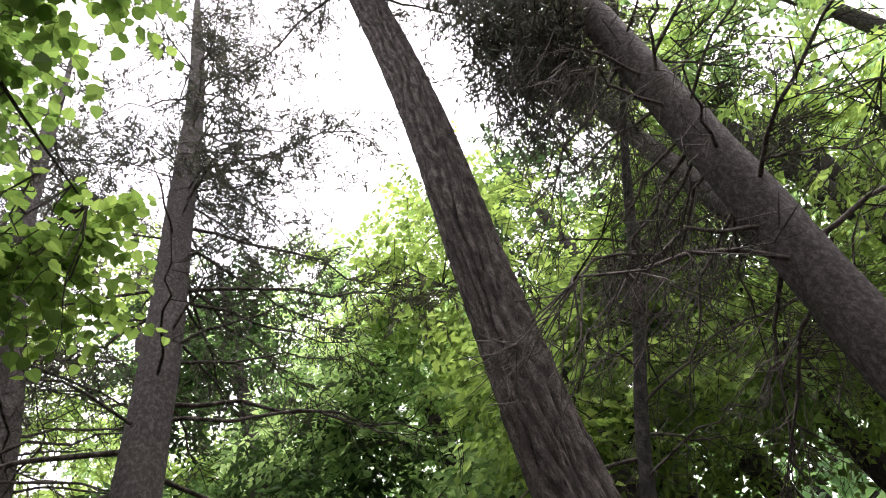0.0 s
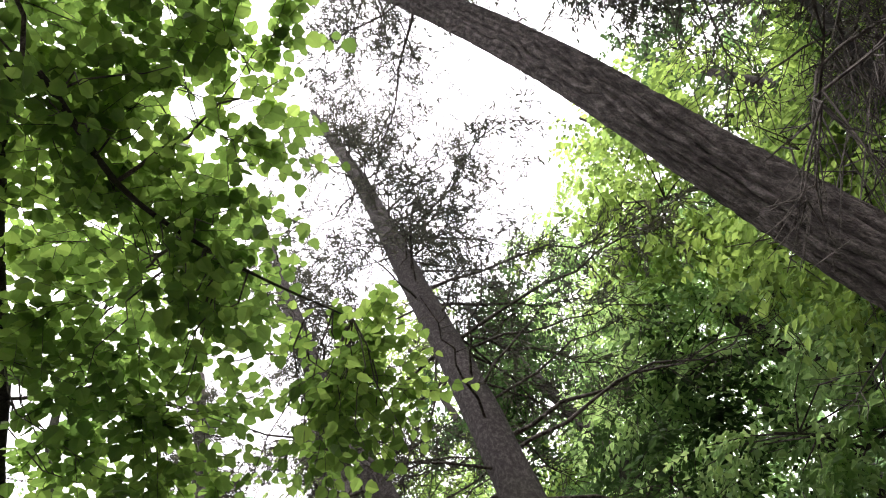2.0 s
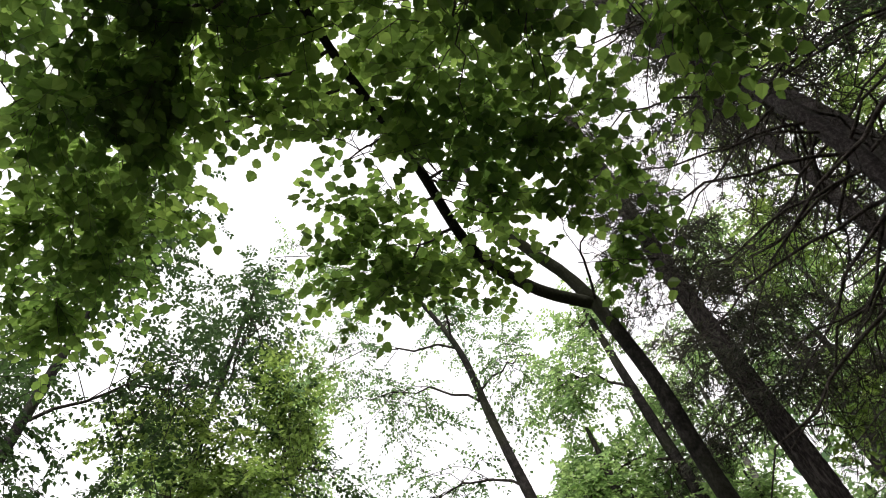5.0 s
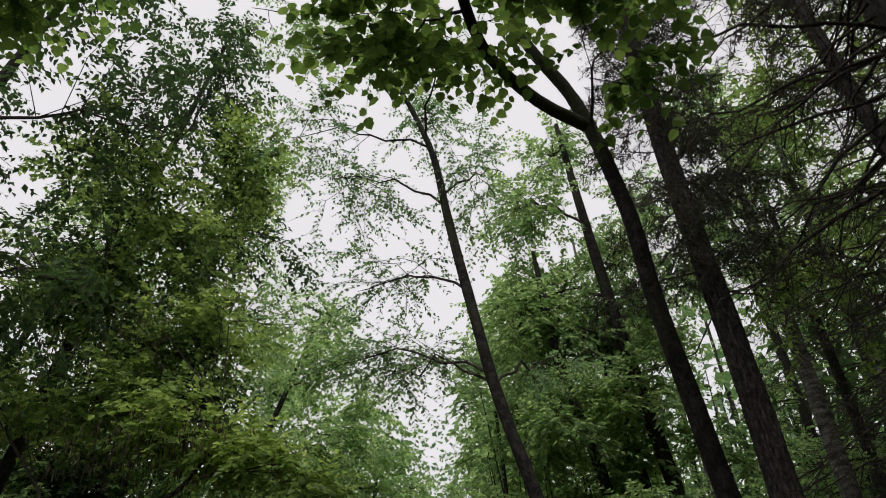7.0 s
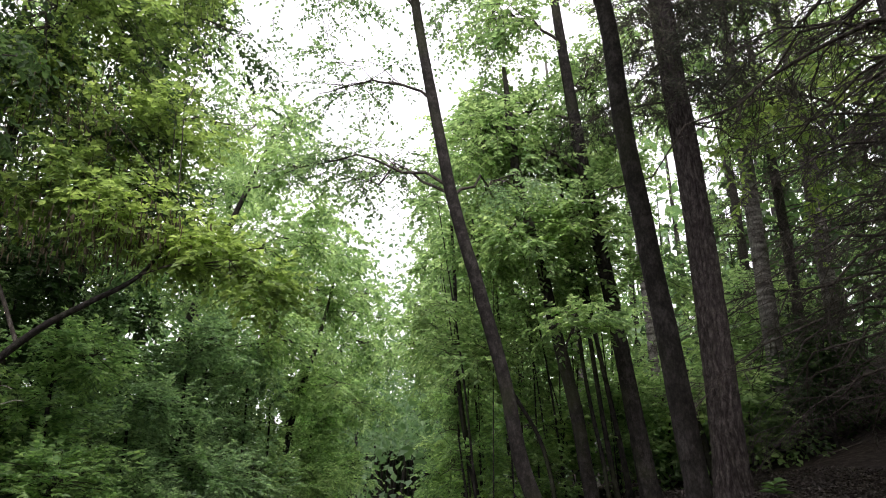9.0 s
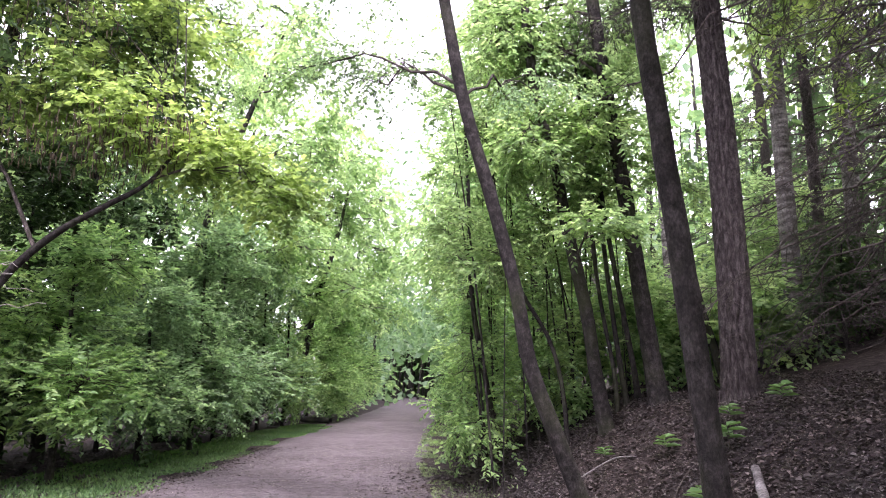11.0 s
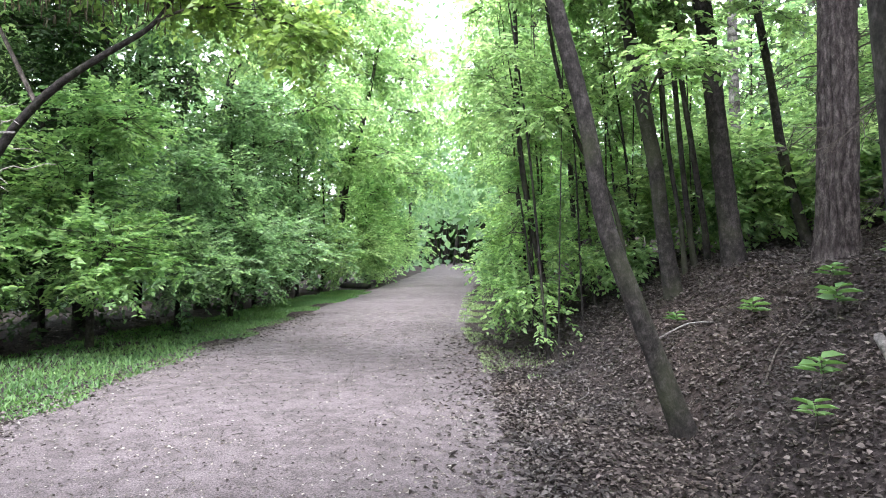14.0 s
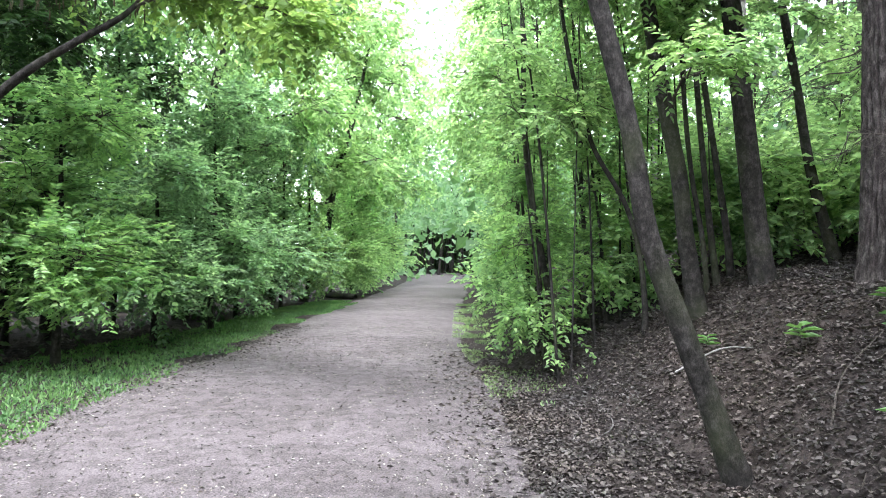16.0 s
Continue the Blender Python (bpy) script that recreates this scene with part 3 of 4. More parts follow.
# pines and spruces on the bank
pine, pl, pr = standing("pine_tree", "tall reddish-grey pine with plated bark on the leafy bank", [(4.1, 6.2, 1.3), (4.12, 6.2, 3), (4.09, 6.2, 5.5), (4.0, 6.2, 7.5), (3.99, 6.2, 16)], [0.19, 0.165, 0.155, 0.15, 0.1], M_REDDISH, "furrowed", 15, 112, 0.042)
conifer_branches(pine, pl, pr, 6.2, 15.0, 0.1, 1.6, 6.4, 51, 0.35, None, 16, 13)
fir_b, bl, br = standing("fir_tree", "tall straight fir with deeply furrowed grey-brown bark", [(2.787, -2.503, 0.9), (2.769, -2.535, 2.9), (2.733, -2.637, 3.86), (2.728, -2.83, 5.5), (2.68, -3.015, 8.0), (2.6, -3.258, 15)], [0.145, 0.132, 0.145, 0.15, 0.125, 0.085], M_FURROW, "furrowed", 21, 128, 0.036)
conifer_branches(fir_b, bl, br, 8.2, 14.5, 0.18, 1.9, 8.0, 52, 0.4, None, 20, 10)
spruce_a, al, ar = standing("spruce_tree", "grey scaly spruce with bare drooping lower branches", [(3.479, -0.14, 1.2), (3.538, -0.211, 4.4), (3.569, -0.302, 5.5), (3.664, -0.405, 8.0), (3.735, -0.528, 10.3), (3.748, -0.644, 16)], [0.17, 0.1487, 0.1403, 0.1232, 0.102, 0.051], M_SCALY, "scaly", 25, 48, 0.04)
conifer_branches(spruce_a, al, ar, 4.3, 9.0, 0.13, 2.4, 7.4, 53, 0.25, None, 16, 7)
conifer_branches(spruce_a, al, ar, 9.0, 15.5, 0.2, 2.0, 6.0, 153, 0.25, None, 16, 7)
conifer_branches(spruce_a, al, ar, 6.4, 12.0, 0.25, 2.9, 6.0, 253, 0.22, -1.0, 16, 7)
spruce_c, cl, cr = standing("spruce_tree", "stout grey spruce with tangled dead twigs", [(3.103, -3.809, 1.0), (3.055, -3.892, 2.8), (2.945, -4.043, 3.9), (2.876, -4.159, 4.75), (2.738, -4.323, 6.1), (2.416, -4.767, 12)], [0.145, 0.128, 0.12, 0.115, 0.108, 0.07], M_SCALY, "scaly", 26, 48, 0.04)
conifer_branches(spruce_c, cl, cr, 3.2, 11, 0.085, 1.5, 5.8, 54, 0.45, 1.4, 16, 15)
spruce_e, el, er = standing("spruce_tree", "grey-barked spruce with bare arching branches", [(3.451, 0.997, 1.2), (3.395, 1.002, 4.7), (3.398, 0.984, 5.3), (3.352, 1.008, 6.4), (3.253, 1.034, 7.9), (3.049, 1.157, 14)], [0.085, 0.07, 0.062, 0.056, 0.048, 0.026], M_SCALY, "scaly", 27, 40, 0.045)
conifer_branches(spruce_e, el, er, 3.6, 13, 0.2, 1.9, 8.6, 55, 0.42, None, 16, 7)
conifer_branches(spruce_e, el, er, 3.0, 7.0, 0.17, 2.1, 99, 155, 0.35, 0.9, 18, 7)
conifer_branches(spruce_e, el, er, 4.0, 6.6, 0.17, 2.5, 99, 255, 0.5, 1.7, 18, 8)
spruce_d, dl, dr = standing("dead_spruce", "thin dark dead spruce pole with bare branches", [(4.6, -2.5, 2), (4.51, -3.0, 3.44), (4.34, -3.7, 4.7), (4.0, -4.4, 6.0), (3.57, -5.0, 7.0), (3.3, -5.4, 8.0)], [0.06, 0.05, 0.045, 0.04, 0.03, 0.02], M_SMOOTH, "smooth", 28, 20, 0.05)
conifer_branches(spruce_d, dl, dr, 2.9, 7.6, 0.14, 1.3, 99, 56, 0.3, None, 20, 12)
spruce_g, ggl, ggr = standing("spruce_tree", "dark slender spruce farther up the bank", [(4.6, 2.0, 1.8), (4.5, 2.1, 7.4), (4.27, 2.3, 9.5), (4.0, 2.5, 15)], [0.17, 0.15, 0.13, 0.05], M_SCALY, "scaly", 29, 40, 0.05)
conifer_branches(spruce_g, ggl, ggr, 4.0, 14, 0.17, 2.0, 7.6, 57, 0.35, None, 16, 8)
conifer_branches(spruce_g, ggl, ggr, 2.6, 7.0, 0.13, 2.3, 99, 157, 0.5, None, 18, 7)

for k, (x, y, zt, r, gf) in enumerate([(5.4, -5.4, 13, 0.14, 4.2), (6.4, -7.0, 14, 0.15, 4.0), (7.3, 9.6, 14, 0.1, 5.5), (8.8, 14.0, 15, 0.12, 5.0), (6.6, 5.2, 14, 0.11, 5.0), (5.4, 3.9, 14, 0.1, 4.6)]):
    z = float(height(x, y))
    tr, ln, rd = standing("spruce_tree", "dark spruce with drooping twiggy branches up the bank", [(x, y, z), (x + 0.05, y, z + 4), (x, y + 0.1, zt)], [r, r * 0.85, r * 0.25], M_SCALY, "scaly", 400 + k, 16, 0.16, "spruces up the bank")
    conifer_branches(tr, ln, rd, z + 1.0, zt - 0.5, 0.2, 2.1, 9.5 if y > 3 else gf + 1.0, 410 + k, 0.4, None, 16, 7)
    if y > 3:
        conifer_branches(tr, ln, rd, z + 0.8, z + 5.5, 0.1 if y < 6 else 0.15, 2.8, 99, 430 + k, 0.55, -2.2, 16, 13 if y < 6 else 7)

# broadleaf trees and poles behind
dark, kl, kr = standing("dark_trunk_tree", "dark straight tree with rough bark in the thicket", [(3.56, 7.4, 1.3), (3.43, 7.4, 2.35), (3.22, 7.4, 4.2), (3.06, 7.4, 5.4), (2.8, 7.4, 8), (2.6, 7.5, 11)], [0.1232, 0.1062, 0.0978, 0.0892, 0.0723, 0.0425], M_SMOOTH, "furrowed", 33, 40, 0.05)
crown(dark, [((2.2, 7.8, 6.5), (1.0, 1.0, 1.4), 34), ((3.4, 8.2, 8.0), (1.2, 1.2, 1.6), 34), ((1.9, 7.6, 9.0), (1.0, 1.1, 1.6), 34), ((2.6, 8.2, 10.8), (1.2, 1.2, 1.2), 24), ((1.5, 8.6, 7.6), (1.0, 1.2, 1.6), 34), ((3.2, 9, 5.4), (1.4, 1.2, 1.0), 30)], kl, kr, M_YOUNG, 0.1, 7, 10, 0.42, False, 0.2, 0.55, 0.03, M_TWIG, 61)
mid, ml, mr = standing("young_maple", "young maple pole with layered pale green leaves", [(2.85, 7.4, 0.9), (2.74, 7.4, 1.5), (2.6, 7.4, 2.6), (2.4, 7.4, 3.6), (2.25, 7.4, 4.5), (2.0, 7.4, 5.6), (1.8, 7.5, 8.0)], [0.1, 0.09, 0.085, 0.08, 0.075, 0.07, 0.03], M_SMOOTH, "smooth", 34, 28, 0.05)
crown(mid, [((1.9, 7.0, 4.8), (0.9, 0.8, 0.7), 22), ((2.9, 7.0, 5.2), (0.8, 0.8, 0.8), 18), ((1.6, 7.6, 6.6), (0.9, 0.9, 1.0), 26), ((2.5, 6.6, 3.6), (0.7, 0.6, 0.4), 9)], ml, mr, M_YOUNG, 0.09, 9, 12, 0.42, True, 0.18, 0.5, 0.02, M_TWIG, 62)
for k, (pts, rad) in enumerate([
        ([(4.9, 8.3, 1.4), (4.55, 8.3, 2.85), (4.41, 8.3, 3.76), (4.24, 8.3, 4.7), (4.0, 8.3, 7)], [0.07, 0.06, 0.05, 0.045, 0.02]),
        ([(3.3, 8.0, 1.1), (3.2, 8.0, 2.0), (3.05, 8.0, 3.6), (2.98, 8.0, 4.6), (2.8, 8, 7)], [0.038, 0.035, 0.032, 0.028, 0.014]),
        ([(3.14, 7.9, 1.0), (3.12, 8.0, 1.77), (3.02, 8.1, 2.6), (2.9, 8.0, 3.4), (2.84, 8.0, 5.0), (2.6, 8, 7.5)], [0.032, 0.03, 0.029, 0.028, 0.025, 0.012]),
        ([(3.5, 8.1, 1.4), (3.44, 8.0, 1.56), (3.25, 8.0, 2.9), (3.09, 8.0, 4.0), (2.9, 8, 7)], [0.042, 0.038, 0.034, 0.03, 0.015]),
        ([(2.4, 7.9, 0.9), (2.21, 8.0, 2.16), (1.8, 8.0, 2.9), (1.52, 8.0, 3.9), (1.3, 8, 5.5)], [0.035, 0.03, 0.028, 0.025, 0.012]),
        ([(1.66, 9.5, 0.45), (1.45, 9.5, 1.4), (1.22, 9.5, 2.7), (1.1, 9.5, 5.3), (1.0, 9.5, 7.0)], [0.05, 0.045, 0.04, 0.03, 0.015]),
        ([(2.1, 9.2, 0.6), (1.95, 9.3, 2.2), (1.85, 9.3, 4.2), (1.7, 9.4, 6.0)], [0.035, 0.03, 0.025, 0.012])]):
    tr, ln, rd = standing("sapling", "thin dark sapling pole with sparse pale green leaves", pts, rad, M_SMOOTH, "smooth", 70 + k, 14, 0.08, "saplings in the thicket")
    top = ln[-1]
    crown(tr, [(top + np.array([0, 0, -0.3]), (0.8, 0.8, 0.9), 12), (ln[len(ln) // 2] + np.array([-0.3, -0.3, 0.3]), (0.7, 0.7, 0.5), 7)], ln, rd, M_YOUNG, 0.09, 9, 11, 0.42, True, 0.15, 0.5, 0.012, M_TWIG, 80 + k)
for k, (x, y, zt, r, lean) in enumerate([(6.4, 9.0, 14, 0.15, 0.15), (7.5, 9.0, 13, 0.1, 0.2), (5.9, 13, 14, 0.11, -0.2), (9.2, 11.5, 15, 0.12, 0.5), (4.6, 14, 13, 0.1, -0.6)]):
    z = float(height(x, y))
    tr, ln, rd = standing("birch_tree", "pale grey birch trunk up the bank", [(x, y, z), (x + lean * 0.4, y, z + 4), (x + lean, y, zt)], [r, r * 0.85, r * 0.3], M_BIRCH, "smooth", 90 + k, 16, 0.15, "birches up the bank")
    crown(tr, [((x - 0.8, y, zt - 5), (1.3, 1.4, 1.4), 22), ((x + 0.9, y + 0.3, zt - 3), (1.4, 1.4, 1.4), 22), ((x, y, zt - 0.8), (1.5, 1.5, 1.3), 22)], ln, rd, M_YOUNG, 0.12, 8, 10, 0.55, False, 0.35, 0.4, 0.03, M_TWIG, 100 + k, twigs=False)

# low bright saplings at the path's right edge
for k, (x, y, h, w, nb) in enumerate([(1.35, 8.7, 2.2, 0.8, 20), (1.4, 10.3, 3.0, 0.9, 26), (1.7, 10.6, 4.2, 1.0, 30), (1.5, 12.5, 4.5, 1.0, 36), (1.8, 15, 5.0, 1.1, 44), (2.1, 18.5, 6, 1.2, 40),
        (2.2, 8.9, 2.4, 0.6, 20), (1.9, 12, 5.5, 1.0, 34), (2.4, 22, 6.5, 1.4, 36), (3.1, 27, 7.5, 1.6, 36), (3.8, 33, 8.0, 1.8, 36), (4.3, 39, 8.0, 2.0, 36)]):
    z = float(height(x, y))
    tr, ln, rd = standing("leafy_shrub", "bright green leafy shrub on the path edge", [(x, y, z), (x - 0.1, y, z + h * 0.5), (x - 0.25, y, z + h)], [0.03, 0.022, 0.01], M_SMOOTH, "smooth", 120 + k, 10, 0.1, "shrubs on the path edge")
    g = 1.0 + 0.03 * max(0, y - 10)
    crown(tr, [((x - 0.15, y, z + h * 0.32), (w, w, h * 0.32), int(nb * 0.75)), ((x - 0.2, y, z + h * 0.75), (w * 0.8, w * 0.8, h * 0.3), int(nb * (0.35 if y < 13 else 0.6)))], ln, rd, M_BRIGHT if y < 13 else M_YOUNG, 0.085 * g, 9, 11, 0.36 * g, y < 11, 0.12, 0.55, 0.012, M_TWIG, 140 + k, twigs=y < 10, width=0.66)

# a stand of thin upright stems in the thicket
rng = np.random.default_rng(606)
for k in range(26):
    x, y = rng.uniform(1.3, 3.6), rng.uniform(7.6, 11.5)
    h, lean_ = rng.uniform(2.6, 6.0), rng.uniform(-0.7, 0.15)
    z = float(height(x, y))
    r = rng.uniform(0.01, 0.022)
    tr, ln, rd = standing("thin_stem", "thin upright dark stem with few pale leaves", [(x, y, z), (x + lean_ * 0.4, y, z + h * 0.5), (x + lean_, y + 0.1, z + h)], [r, r * 0.8, r * 0.4], M_SMOOTH, "smooth", 610 + k, 7, 0.15, "thin stems in the thicket", 0.2)
    crown(tr, [(ln[-1], (0.5, 0.5, 0.4), 4), (ln[len(ln) * 2 // 3] + np.array([-0.2, -0.2, 0]), (0.5, 0.5, 0.3), 3)], ln, rd, M_YOUNG, 0.09, 8, 10, 0.4, True, 0.12, 0.5, 0.008, M_TWIG, 640 + k)

# understorey up the bank
for k, (x, y, h, w) in enumerate([(4.6, 9.6, 1.6, 1.0), (5.4, 8.2, 1.2, 0.9), (6.2, 10.5, 2.2, 1.3), (3.4, 10.5, 2.6, 1.1), (4.4, 11.5, 3.5, 1.3), (7.5, 12, 3, 1.6), (3.0, 13, 4, 1.4), (6, 14.5, 5, 1.8), (3.4, 17, 6, 1.8), (9.5, 9, 3.5, 1.8), (9, 15, 6, 2.2), (8.2, 7.0, 5, 1.8), (7.5, 16, 8, 2.4), (5.2, 17.5, 8, 2.2), (11.5, 11.5, 7, 2.6), (10.5, 5.5, 6, 2.2), (8.0, 3.5, 5, 1.8), (12.5, 16, 9, 3), (2.7, 8.9, 1.5, 0.8), (3.7, 9.2, 1.7, 0.9), (4.4, 8.8, 1.3, 0.8), (6.5, 7.9, 1.6, 1.0), (5.6, 9.3, 1.6, 0.9), (7.2, 9.8, 2.4, 1.2)]):
    z = float(height(x, y))
    tr, ln, rd = standing("understorey_shrub", "light green shrub under the trees on the bank", [(x, y, z), (x, y, z + h * 0.5), (x + 0.1, y, z + h)], [0.03, 0.022, 0.01], M_SMOOTH, "smooth", 160 + k, 10, 0.1, "shrubs up the bank")
    # near shrubs up the bank take M_SHADE, shade put into leaf colour
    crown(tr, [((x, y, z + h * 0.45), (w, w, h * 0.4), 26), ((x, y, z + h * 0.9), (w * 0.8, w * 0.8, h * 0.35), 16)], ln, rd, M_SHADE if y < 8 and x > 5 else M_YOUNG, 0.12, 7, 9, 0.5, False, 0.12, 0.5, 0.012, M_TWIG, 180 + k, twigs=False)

# trees high on the bank, to the east
for k, (x, y, zt, w) in enumerate([(10, -0.5, 15, 2.2), (9, -5, 14, 2.2), (12, -2.5, 17, 2.6), (8.5, 3.5, 16, 2.2), (11.5, 4, 17, 2.6), (6.5, -7.5, 13, 2.2), (10.5, -9, 15, 2.6), (7.2, 6, 15, 2.0), (13.5, 9, 18, 3.0), (6.8, -3.2, 11, 1.7), (7.2, 0.8, 12, 1.7), (8.6, -6.6, 11, 1.8), (5.6, -9.0, 13, 2.0), (11.2, -5.8, 14, 2.4), (7.8, -1.6, 9.5, 1.8), (8.4, -3.9, 9.5, 1.9), (10.0, -2.6, 11.5, 2.2), (7.2, -5.4, 9, 1.7), (9.4, 1.2, 11, 2.0)]):
    z = float(height(x, y))
    tr, ln, rd = standing("bank_tree", "broadleaf tree with light green crown high on the bank", [(x, y, z), (x + 0.2, y, z + 4), (x - 0.2, y + 0.2, zt)], [0.16, 0.13, 0.04], M_SCALY, "smooth", 200 + k, 14, 0.25, "trees high on the bank")
    hz = zt - z
    # two of the crowns have shade put into their leaf colour
    crown(tr, [((x - w * 0.5, y + 0.3, z + hz * 0.35), (w, w, hz * 0.14), 30), ((x + w * 0.2, y - w * 0.5, z + hz * 0.5), (w, w, hz * 0.16), 32), ((x - w * 0.2, y + w * 0.5, z + hz * 0.68), (w, w, hz * 0.16), 32), ((x, y, z + hz * 0.88), (w * 0.9, w * 0.9, hz * 0.15), 26)],
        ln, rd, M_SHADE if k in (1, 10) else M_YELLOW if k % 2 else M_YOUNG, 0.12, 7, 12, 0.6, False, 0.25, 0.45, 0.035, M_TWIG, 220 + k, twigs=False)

# ---- west of the path ----
# arching tree with drooping yellow-green leaves and brown catkins
arch, wl_, wr_ = standing("arching_tree", "arching tree with drooping yellow-green leaves and brown catkins", [(-7.3, 6.464, -0.02), (-6.78, 6.866, 0.75), (-5.939, 7.0, 1.743), (-5.204, 7.0, 2.616), (-4.976, 7.0, 2.934), (-4.455, 7.0, 3.441), (-3.902, 7.0, 3.791), (-3.418, 7.134, 4.166), (-3.023, 7.268, 4.831)], [0.09, 0.08, 0.07, 0.062, 0.058, 0.05, 0.042, 0.03, 0.015], M_SMOOTH, "smooth", 240, 24, 0.03)
crown(arch, [((-3.6, 7.3, 5.0), (1.2, 1.0, 0.75), 26), ((-2.5, 7.5, 4.65), (0.75, 0.8, 0.55), 24), ((-1.6, 7.1, 4.0), (0.5, 0.5, 0.4), 12), ((-5.1, 7.6, 5.6), (1.4, 1.1, 0.9), 32), ((-4.0, 8.0, 7.0), (1.5, 1.3, 1.1), 38), ((-6.2, 7.7, 7.8), (1.7, 1.6, 1.3), 38), ((-4.6, 7.7, 9.1), (1.6, 1.4, 1.3), 34), ((-6.4, 7.6, 10.7), (2.0, 1.7, 1.5), 34),
    ((-3.6, 8.2, 11.0), (1.2, 1.3, 1.3), 32), ((-7.5, 7.7, 6.1), (1.6, 1.4, 1.3), 30)],
    wl_, wr_, M_YELLOW, 0.115, 9, 10, 0.5, False, 0.14, 0.6, 0.03, M_TWIG, 241, width=0.72, twigs=False)
rng = np.random.default_rng(9)
cat = Soup()
cp = np.concatenate([in_lobe((-4.0, 7.1, 4.8), (1.7, 0.9, 0.6), 520, rng, 0.6), in_lobe((-5.2, 7.4, 6.6), (1.7, 1.2, 1.2), 420, rng, 0.6)])
tubes(cat, bend(cp, cp - UP * rng.uniform(0.08, 0.17, (len(cp), 1)), 4, 0, rng, 0.04), np.broadcast_to([0.005, 0.011, 0.01, 0.003], (len(cp), 4)), 4)
part("catkin_mass", cat, M_CATKIN, arch, "hanging brown catkins", kind="stuff")

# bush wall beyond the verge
# M_SHADE bushes at the back: the gaps' shade is put into leaf colour
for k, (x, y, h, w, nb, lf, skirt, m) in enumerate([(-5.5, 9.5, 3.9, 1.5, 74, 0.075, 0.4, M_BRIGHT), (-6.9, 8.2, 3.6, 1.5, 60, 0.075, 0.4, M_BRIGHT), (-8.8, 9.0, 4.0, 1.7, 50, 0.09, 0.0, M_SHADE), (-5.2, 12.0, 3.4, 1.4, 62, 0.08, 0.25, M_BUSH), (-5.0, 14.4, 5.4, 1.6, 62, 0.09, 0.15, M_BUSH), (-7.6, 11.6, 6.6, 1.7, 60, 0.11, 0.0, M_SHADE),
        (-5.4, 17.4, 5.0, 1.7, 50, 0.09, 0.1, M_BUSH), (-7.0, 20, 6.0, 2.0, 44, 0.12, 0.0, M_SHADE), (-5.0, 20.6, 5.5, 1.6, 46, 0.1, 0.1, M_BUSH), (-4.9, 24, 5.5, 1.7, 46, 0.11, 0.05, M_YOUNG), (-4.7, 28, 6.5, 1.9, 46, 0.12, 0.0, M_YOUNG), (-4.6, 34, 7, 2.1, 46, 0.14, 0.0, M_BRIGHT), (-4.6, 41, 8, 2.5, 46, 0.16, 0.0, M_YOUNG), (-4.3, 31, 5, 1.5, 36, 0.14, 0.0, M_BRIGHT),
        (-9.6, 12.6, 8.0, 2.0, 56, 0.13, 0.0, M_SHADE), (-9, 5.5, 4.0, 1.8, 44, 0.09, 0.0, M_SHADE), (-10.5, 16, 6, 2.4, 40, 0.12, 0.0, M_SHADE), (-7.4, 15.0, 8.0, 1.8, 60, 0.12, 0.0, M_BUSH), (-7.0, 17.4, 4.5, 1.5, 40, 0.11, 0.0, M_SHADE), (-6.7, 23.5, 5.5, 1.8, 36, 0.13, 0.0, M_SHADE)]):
    z = float(height(x, y))
    tr, ln, rd = standing("leafy_bush", "large dense green bush beyond the grass verge", [(x, y, z), (x + 0.1, y - 0.1, z + h * 0.5), (x, y, z + h * 0.95)], [0.06, 0.045, 0.015], M_SMOOTH, "smooth", 260 + k, 12, 0.12, "bushes along the verge")
    zb, dz = z + skirt, h - skirt
    crown(tr, [((x + w * 0.4, y - w * 0.4, zb + dz * 0.28), (w * 0.9, w * 0.9, dz * 0.28), nb), ((x - w * 0.2, y, zb + dz * 0.58), (w, w, dz * 0.34), nb), ((x + w * 0.3, y - w * 0.1, zb + dz * 0.86), (w * 0.75, w * 0.75, dz * 0.2), int(nb * 0.7))],
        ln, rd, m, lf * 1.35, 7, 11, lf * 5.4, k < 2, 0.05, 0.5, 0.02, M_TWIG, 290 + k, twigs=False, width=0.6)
stem, tl_, tr_ = standing("leaning_stem_tree", "thin dark stem leaning out of the bushes", [(-5.3, 25, -0.3), (-4.673, 25, 1.257), (-4.069, 25, 4.479), (-3.362, 25, 7.081), (-2.862, 25, 9.56)], [0.13, 0.12, 0.11, 0.09, 0.04], M_SMOOTH, "smooth", 310, 16, 0.1)
crown(stem, [((-3.4, 25, 9.0), (1.5, 1.5, 1.5), 30), ((-4.8, 25.5, 6.5), (1.4, 1.2, 1.2), 26)], tl_, tr_, M_YOUNG, 0.1, 9, 11, 0.5, False, 0.3, 0.4, 0.03, M_TWIG, 311, twigs=False)
